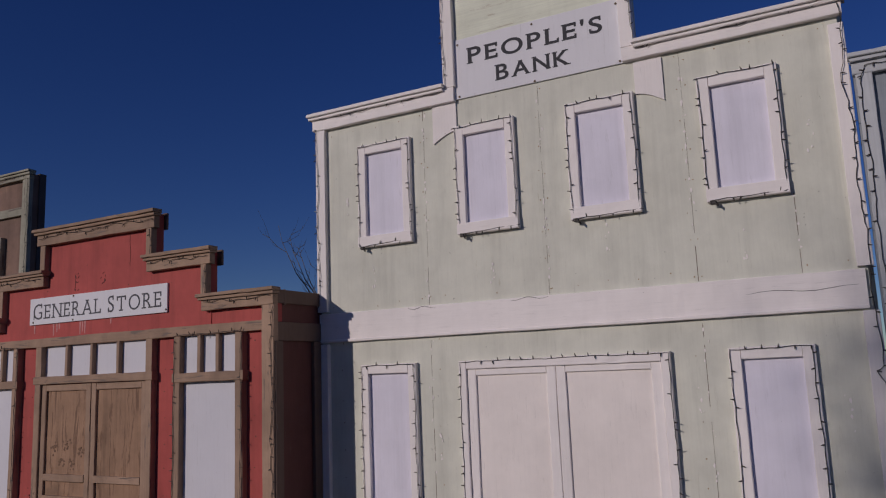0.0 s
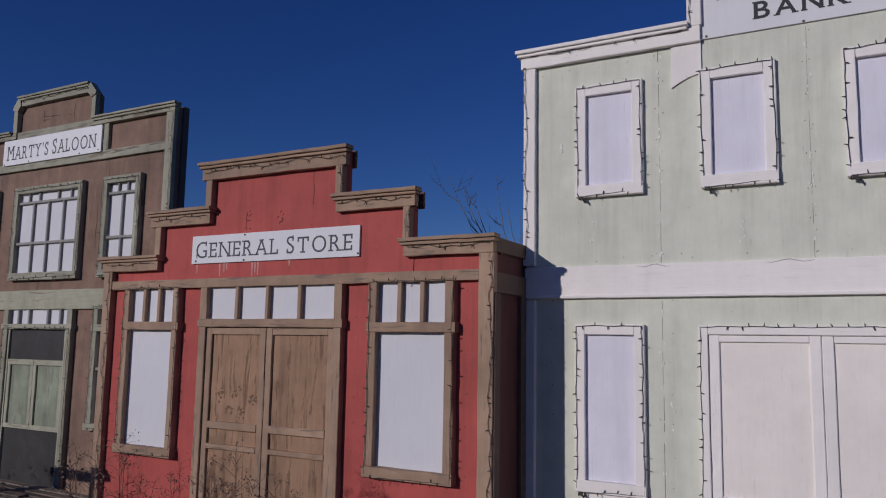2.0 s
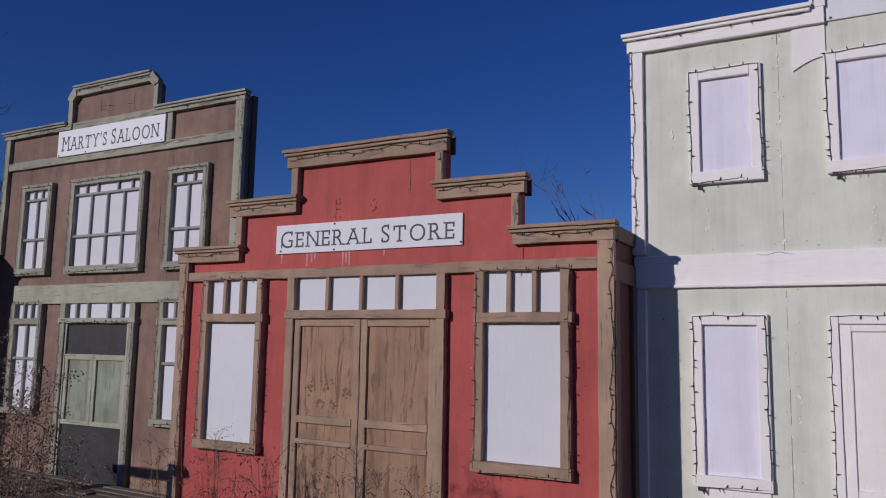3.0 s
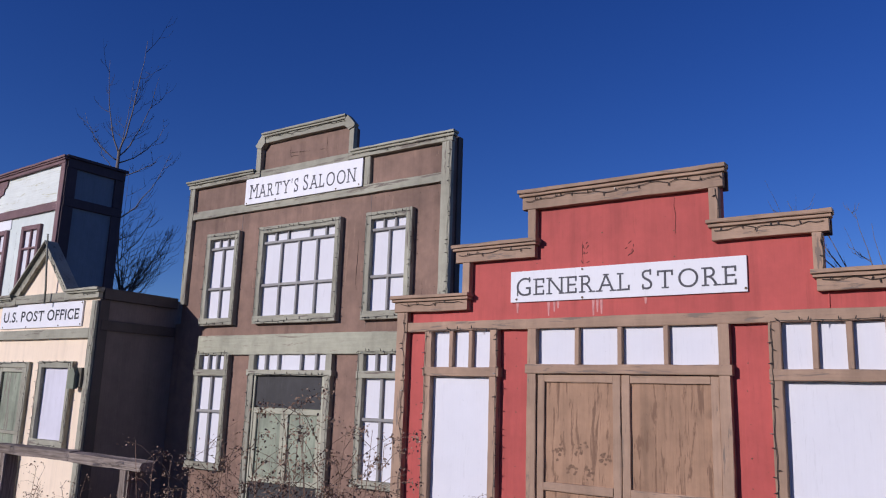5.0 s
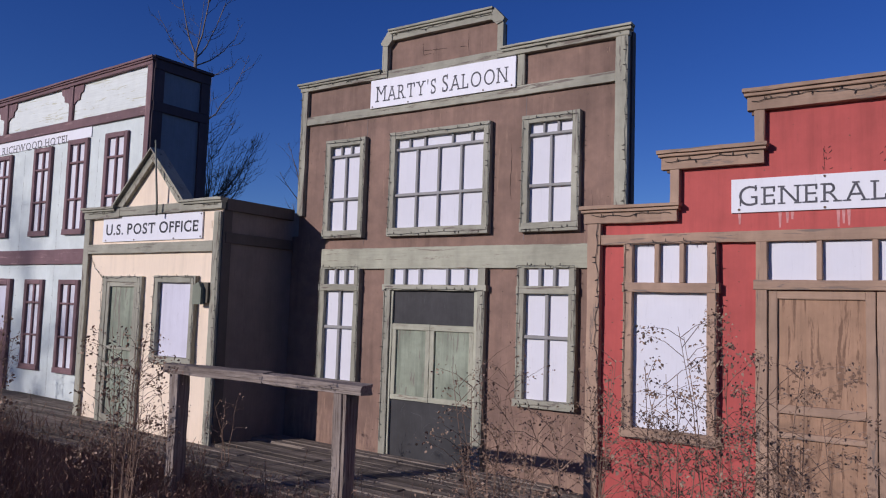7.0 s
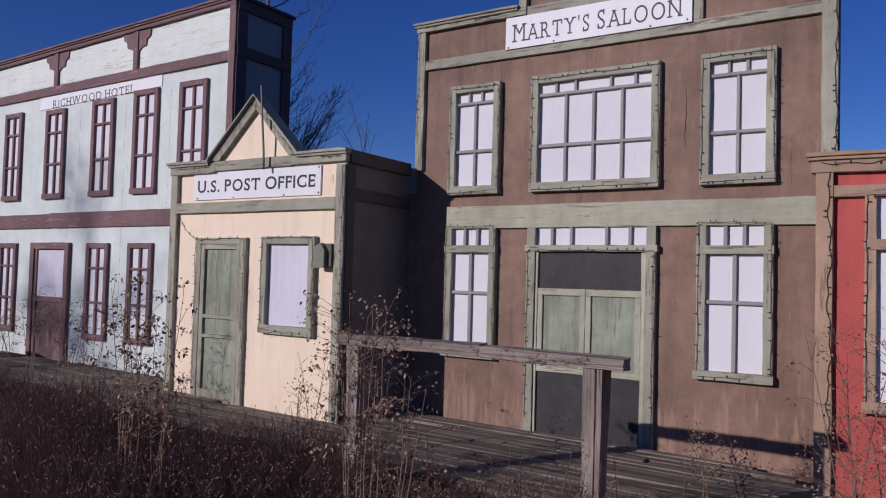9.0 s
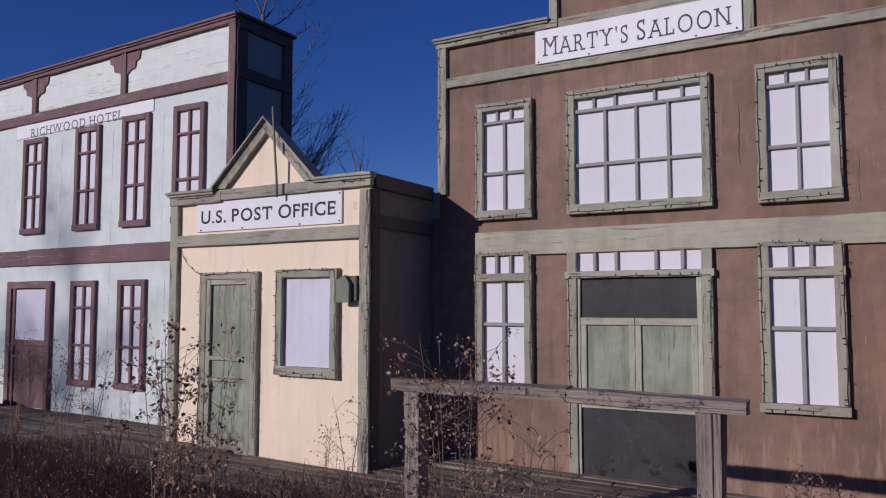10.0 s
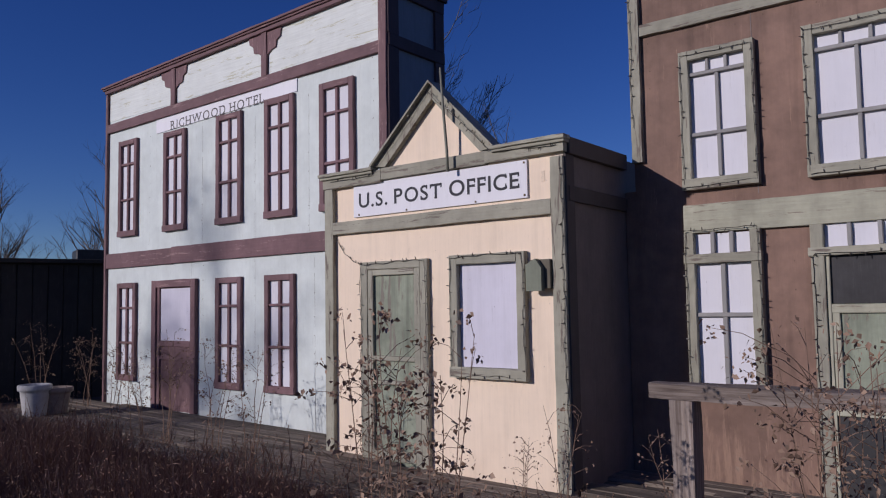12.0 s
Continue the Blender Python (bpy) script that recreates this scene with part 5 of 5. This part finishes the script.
def slim_tree():
    fork = Vector((-18.55, 7.98, 6.4))
    rnd = random.Random(5)
    boughs = []
    for drop, s, rise, rad in ((0.0, 0.30, 2.5, 0.020), (0.05, -0.40, 2.0, 0.018), (0.1, 0.12, 1.7, 0.013), (0.1, 0.62, 1.9, 0.016), (0.2, -0.72, 0.95, 0.014), (0.25, 0.90, 1.1, 0.015), (0.55, 0.85, 0.55, 0.013),
                               (1.5, 1.0, 1.6, 0.017), (1.9, 0.75, 0.75, 0.012), (2.4, 0.80, 1.2, 0.015), (0.4, -0.45, 0.7, 0.010)):
        way = ACROSS * s + ALONG * rnd.uniform(-0.25, 0.25)
        boughs.append((fork - Vector((0.012 * drop, 0, drop)), way, rise, rad))
    forked_tree("bare_tree", [(-18.68, 8.03, -0.2), (-18.63, 8.01, 2.2), (-18.59, 8.0, 4.4), fork], [0.075, 0.062, 0.05, 0.03], boughs,
                "slim bare tree with upright branches behind the hotel", "bare trees", 6, 6)


def bushy_tree():
    top = Vector((-18.0, 8.02, 3.6))
    rnd = random.Random(8)
    boughs = []
    for k in range(20):
        s = -0.4 + 1.35 * (k + rnd.random()) / 20
        way = ACROSS * s + ALONG * rnd.uniform(-0.4, 0.4)
        boughs.append((top - Vector((0, 0, rnd.uniform(0, 0.6))), way, rnd.uniform(0.9, 2.3) * (1.1 - 0.35 * abs(s)), rnd.uniform(0.010, 0.017)))
    forked_tree("bare_tree", [(-18.08, 8.07, -0.2), (-18.04, 8.04, 1.8), top], [0.07, 0.055, 0.04], boughs, "bare bushy tree with arching branches behind the post office", "bare trees", 9, 11)


def twiggy_shrub():
    low = Vector((-4.95, 7.62, 2.55))
    ways = ((-1.05, 1.25, 0.012), (-0.85, 1.1, 0.013), (-0.72, 0.95, 0.012), (-0.75, 0.72, 0.010), (-0.42, 1.05, 0.010), (-0.28, 0.95, 0.009), (-0.12, 0.7, 0.008))
    forked_tree("bare_shrub", [(-4.9, 7.65, -0.2), (-4.92, 7.63, 1.2), low], [0.03, 0.025, 0.02], [(low, (x, 0.1), z, w) for x, z, w in ways],
                "bare twiggy shrub behind the general store", "bare shrubs", 10, 3, 0.8)


slim_tree()
bushy_tree()
twiggy_shrub()
bare_tree("bare_shrub", (-15.4, 11.6, -0.2), 5.2, (0.05, 0.0, 1), 47, 0.03, "bare twiggy shrub behind the post office", spread=0.4, levels=3, kids=(2, 4), group="bare shrubs", low=0.5)
bare_tree("bare_tree", (-19.6, 12.0, -0.2), 5.2, (0.05, 0.0, 1), 23, 0.08, "low bare tree behind the fronts", spread=0.6, levels=4, kids=(3, 4), low=0.3)
for i, (x, y, h) in enumerate(((-33, 11, 6.2), (-36, 9.5, 5.8), (-38, 14, 7.0), (-41, 10, 6.2), (-31.5, 13, 5.0), (-45, 13, 7.0))):
    bare_tree("bare_tree", (x, y, -0.2), h, (random.uniform(-0.1, 0.1), 0, 1), 60 + i, 0.12, "distant bare tree beyond the shed", spread=0.55, levels=4, kids=(3, 5), low=0.25)
# trees across the lane, behind the walker, whose shade falls on the fronts
bare_tree("bare_tree", (-36.6, -24.0, -0.2), 11.2, (0, 0, 1), 77, 0.30, "tall tree with a few dry leaves across the lane", spread=0.55, levels=4, kids=(4, 6), low=0.35, leaves=9000)
bare_tree("bare_tree", (-14.8, -25.0, -0.2), 13.1, (0, 0, 1), 78, 0.42, "tall tree with a few dry leaves across the lane", spread=0.55, levels=4, kids=(5, 7), low=0.4, leaves=19000)


# ---- weeds ----
def dry_weed(name, at, height, seed, label, stems=5, width=0.35, leafy=1.0):
    """A clump of dry stems with drooping seed heads and curled leaves."""
    rnd = random.Random(seed)
    ob = thing(name, at, label, "weed", "dry weeds before the fronts")
    lf = Mesh()
    fine = 0.58 if at[0] > -10.0 else 1.0 if at[0] < -13.0 and at[1] < 3.0 else 0.82

    def leaf(p, size):
        size *= fine
        a, tilt = rnd.uniform(0, 6.28), rnd.uniform(-1.3, 0.3)
        d = Vector((math.cos(a) * math.cos(tilt), math.sin(a) * math.cos(tilt), math.sin(tilt)))
        w = d.cross(Vector((rnd.uniform(-1, 1), rnd.uniform(-1, 1), rnd.uniform(-1, 1)))).normalized() * size * 0.32
        n = len(lf.v)
        bow = Vector((0, 0, size * 0.15))
        lf.v.extend([tuple(p), tuple(p + d * size * 0.5 + w + bow), tuple(p + d * size), tuple(p + d * size * 0.5 - w + bow * 0.5)])
        lf.f.append([n, n + 1, n + 2, n + 3])

    for s in range(stems):
        st = Mesh()
        a = rnd.uniform(0, 6.28)
        base = Vector(at) + Vector((rnd.uniform(-0.1, 0.1), rnd.uniform(-0.1, 0.1), 0)) * width / 0.35
        h = height * rnd.uniform(0.72, 1.0)
        drift = Vector((math.cos(a), math.sin(a), 0)) * width * rnd.uniform(0.2, 1.0)
        pts = [base + drift * (u ** 1.6) + Vector((rnd.uniform(-0.012, 0.012), rnd.uniform(-0.012, 0.012), h * u)) for u in (0, 0.2, 0.4, 0.6, 0.8, 1.0)]
        st.tube(pts, [0.0052, 0.0048, 0.004, 0.0032, 0.0024, 0.0015], 4, cap=False)
        for j in range(rnd.randint(6, 9) if at[0] < -13.0 else rnd.randint(9, 14)):
            u = rnd.uniform(0.34, 1.0)
            i = min(int(u * 5), 4)
            q = pts[i].lerp(pts[i + 1], u * 5 - i)
            b = rnd.uniform(0, 6.28)
            ln = rnd.uniform(0.10, 0.26) * (1.25 - 0.6 * u) * height / 1.2
            tip = q + Vector((math.cos(b) * ln, math.sin(b) * ln, ln * rnd.uniform(0.2, 0.9)))
            mid = q.lerp(tip, 0.5) + Vector((0, 0, 0.02))
            st.tube([q, mid, tip], [0.0022, 0.0017, 0.001], 3, cap=False)
            for c in range(int(rnd.randint(3, 7) * leafy * 1.5)):
                leaf(tip + Vector((rnd.gauss(0, 0.03), rnd.gauss(0, 0.03), rnd.gauss(-0.01, 0.022))), rnd.uniform(0.016, 0.042))
        for c in range(int(5 * leafy * 1.45)):
            u = rnd.uniform(0.1, 0.7)
            i = min(int(u * 5), 4)
            leaf(pts[i].lerp(pts[i + 1], u * 5 - i), rnd.uniform(0.018, 0.042))
        tagged(part("stem", st, stem_mat, ob, fix=False), kind="stuff")
    tagged(part("leaves", lf, leaves_dry, ob, fix=False), kind="stuff")


WEED = "tall dry brown weed with curled leaves"
# rows of x, y, height, stems, spread, leaf
by_post_office = [(-13.85, 2.15, 1.46, 4, 0.18, 1.6), (-13.6, 2.05, 1.54, 5, 0.15, 1.9), (-13.35, 2.1, 1.42, 4, 0.16, 1.7), (-17.3, 4.1, 1.3, 4, 0.35, 1.2),
                  (-14.85, 5.1, 0.42, 3, 0.08, 0.3), (-16.7, 5.0, 0.3, 2, 0.1, 0.5), (-14.2, 4.6, 0.8, 3, 0.2, 0.5), (-13.4, 4.7, 0.7, 3, 0.2, 0.5)]
by_rail = [(-11.8, 2.35, 1.58, 6, 0.16, 1.6), (-11.62, 2.3, 1.46, 4, 0.16, 1.4), (-11.2, 2.0, 1.35, 3, 0.14, 0.8), (-10.3, 5.0, 0.5, 3, 0.2, 0.8), (-10.0, 5.1, 0.4, 3, 0.2, 0.8)]
by_hotel = [(-18.6, 4.6, 1.2, 5, 0.35, 1.2), (-19.6, 4.7, 1.35, 5, 0.4, 1.2), (-20.4, 4.8, 1.2, 4, 0.4, 1.2), (-22.4, 5.6, 1.3, 5, 0.4, 1.2), (-23.5, 5.7, 1.5, 5, 0.4, 1.2), (-24.4, 5.4, 1.4, 5, 0.4, 1.0)]
by_saloon = [(-9.1, 3.2, 1.46, 4, 0.26, 2.0), (-8.75, 3.1, 1.5, 4, 0.24, 2.0), (-8.4, 3.2, 1.44, 3, 0.22, 2.0), (-8.7, 2.4, 1.4, 4, 0.22, 2.1), (-8.45, 2.3, 1.3, 4, 0.18, 2.1), (-8.05, 2.4, 1.34, 3, 0.22, 1.9)]
by_store = [(-7.62, 2.4, 1.54, 6, 0.24, 3.4), (-7.4, 2.5, 1.64, 7, 0.24, 3.8), (-7.2, 2.6, 1.58, 5, 0.22, 3.4), (-6.85, 2.3, 1.35, 4, 0.22, 1.4), (-6.5, 2.25, 1.15, 3, 0.2, 1.2),
            (-9.3, 5.5, 0.7, 3, 0.2, 1.0), (-8.12, 5.15, 0.97, 4, 0.10, 0.9), (-7.95, 5.2, 0.5, 3, 0.2, 1.0), (-8.62, 5.2, 0.9, 2, 0.1, 0.8), (-7.75, 5.5, 0.5, 3, 0.2, 1.0),
            (-5.4, 2.7, 1.25, 3, 0.12, 1.6), (-5.2, 2.65, 0.95, 3, 0.15, 1.2), (-6.1, 4.5, 1.0, 5, 0.3, 1.6), (-5.6, 4.4, 0.85, 4, 0.3, 1.6), (-5.75, 2.4, 0.8, 3, 0.15, 1.0)]
for i, (x, y, h, n, w, l) in enumerate(by_post_office + by_rail + by_hotel + by_saloon + by_store):
    z = ground_z(x, y) - 0.01
    dry_weed("dry_weed", (x, y, z), h - z, 100 + i, WEED, n, w, l)


def dry_grass():
    """The dense dead undergrowth between lane and boardwalk."""
    rnd = random.Random(4)
    m = Mesh()
    for i in range(33000):
        x = rnd.uniform(-27.0, -1.0)
        y = rnd.uniform(1.3, 4.75)
        if y > 4.25 and rnd.random() < 0.6:
            continue
        thick = 0.5 + 0.5 * noise.noise((x * 0.6, y * 0.9, 3.0))
        z = ground_z(x, y) - 0.01
        h = (0.12 + 0.42 * thick ** 1.4) * rnd.uniform(0.45, 1.3) * (1.6 if rnd.random() < 0.05 else 1.0) * (1.0 if y < 3.9 else 0.6)
        if x > -9.4:
            h *= 0.85
        if x < -12.5:
            h *= 1.35
        a, b = rnd.uniform(0, 6.28), rnd.uniform(0.02, 0.22)
        lean = Vector((math.cos(a) * b, math.sin(a) * b, 0))
        p0 = Vector((x, y, z))
        p1 = p0 + lean * 0.35 + Vector((0, 0, h * 0.6))
        p2 = p0 + lean + Vector((0, 0, h))
        r = rnd.uniform(0.0026, 0.0052)
        m.tube([p0, p1, p2], [r, r * 0.8, r * 0.4], 3, cap=False)
        tuft = rnd.random() < 0.34
        for k in range(rnd.randint(6, 11) if tuft else rnd.randint(1, 4)):
            q = p1.lerp(p2, rnd.uniform(0.35, 1.05) if tuft else rnd.uniform(-0.6, 1.0))
            if tuft:
                q = q + Vector((rnd.uniform(-1, 1), rnd.uniform(-1, 1), rnd.uniform(-1, 1))) * 0.022
            up = rnd.uniform(-0.5, 1.3)
            d = Vector((rnd.uniform(-1, 1), rnd.uniform(-1, 1), up)).normalized() * (rnd.uniform(0.008, 0.024) if tuft else rnd.uniform(0.02, 0.075))
            w = d.cross(Vector((rnd.uniform(-1, 1), rnd.uniform(-1, 1), 0.3))).normalized() * (d.length * rnd.uniform(0.12, 0.3) if tuft else rnd.uniform(0.0015, 0.004))
            n = len(m.v)
            m.v.extend([tuple(q - w * 0.3), tuple(q + d * 0.6 + w), tuple(q + d), tuple(q + d * 0.6 - w)])
            m.f.append([n, n + 1, n + 2, n + 3])
    ob = new("dry_grass", m.data("dry_grass", stalks, fix=False))
    tagged(ob, "dense reddish-brown dead weeds and grass", "dry grass", kind="stuff")


dry_grass()


# ---- boardwalk, plank by plank ----
def boardwalk():
    ob = thing("boardwalk", (-12.0, 5.4, -0.16), "long boardwalk of old grey planks before the fronts", "boardwalk", kind="structure")
    rnd = random.Random(9)
    shapes = []
    for n in range(4):
        random.seed(40 + n)
        shapes.append(Mesh().box(-1.2, 1.2, -0.066, 0.066, -0.038, 0.0, 0.006, 0.006).data("plank", deck_wood))
    y = 4.32
    while y < 6.85:
        x = -25.3 + rnd.uniform(0, 2.2)
        while x < 0.4:
            wide = 2.412
            cx = x + 1.2
            front = 6.3 if cx < -17.5 else 5.45 if cx < -14.5 else 6.72 if cx < -9.6 else 5.9 if cx < -4.5 else 6.6
            if y < front:
                p = new("plank", shapes[rnd.randint(0, 3)])
                p.parent = ob
                p.matrix_parent_inverse = Matrix.Translation(-Vector(ob.location))
                p.matrix_basis = pose(cx, y, deck_z(cx) + rnd.uniform(-0.008, 0.006), rnd.uniform(-1.2, 1.2), rnd.uniform(-0.15, 0.15) + (0.95 if cx < -10.2 else 0.0), rnd.uniform(-0.2, 0.2))
            x += wide
        y += 0.142
    for yy in (4.45, 5.5, 6.2):
        for x0, x1 in ((-25.2, -10.25), (-10.2, 0.3)):
            za, zb = deck_z(x0) - 0.045, deck_z(x1) - 0.045
            part("joist", Mesh().prism([(x0, za - 0.14), (x1, zb - 0.14), (x1, zb), (x0, za)], yy - 0.05, yy + 0.05), deck_wood, ob)


boardwalk()
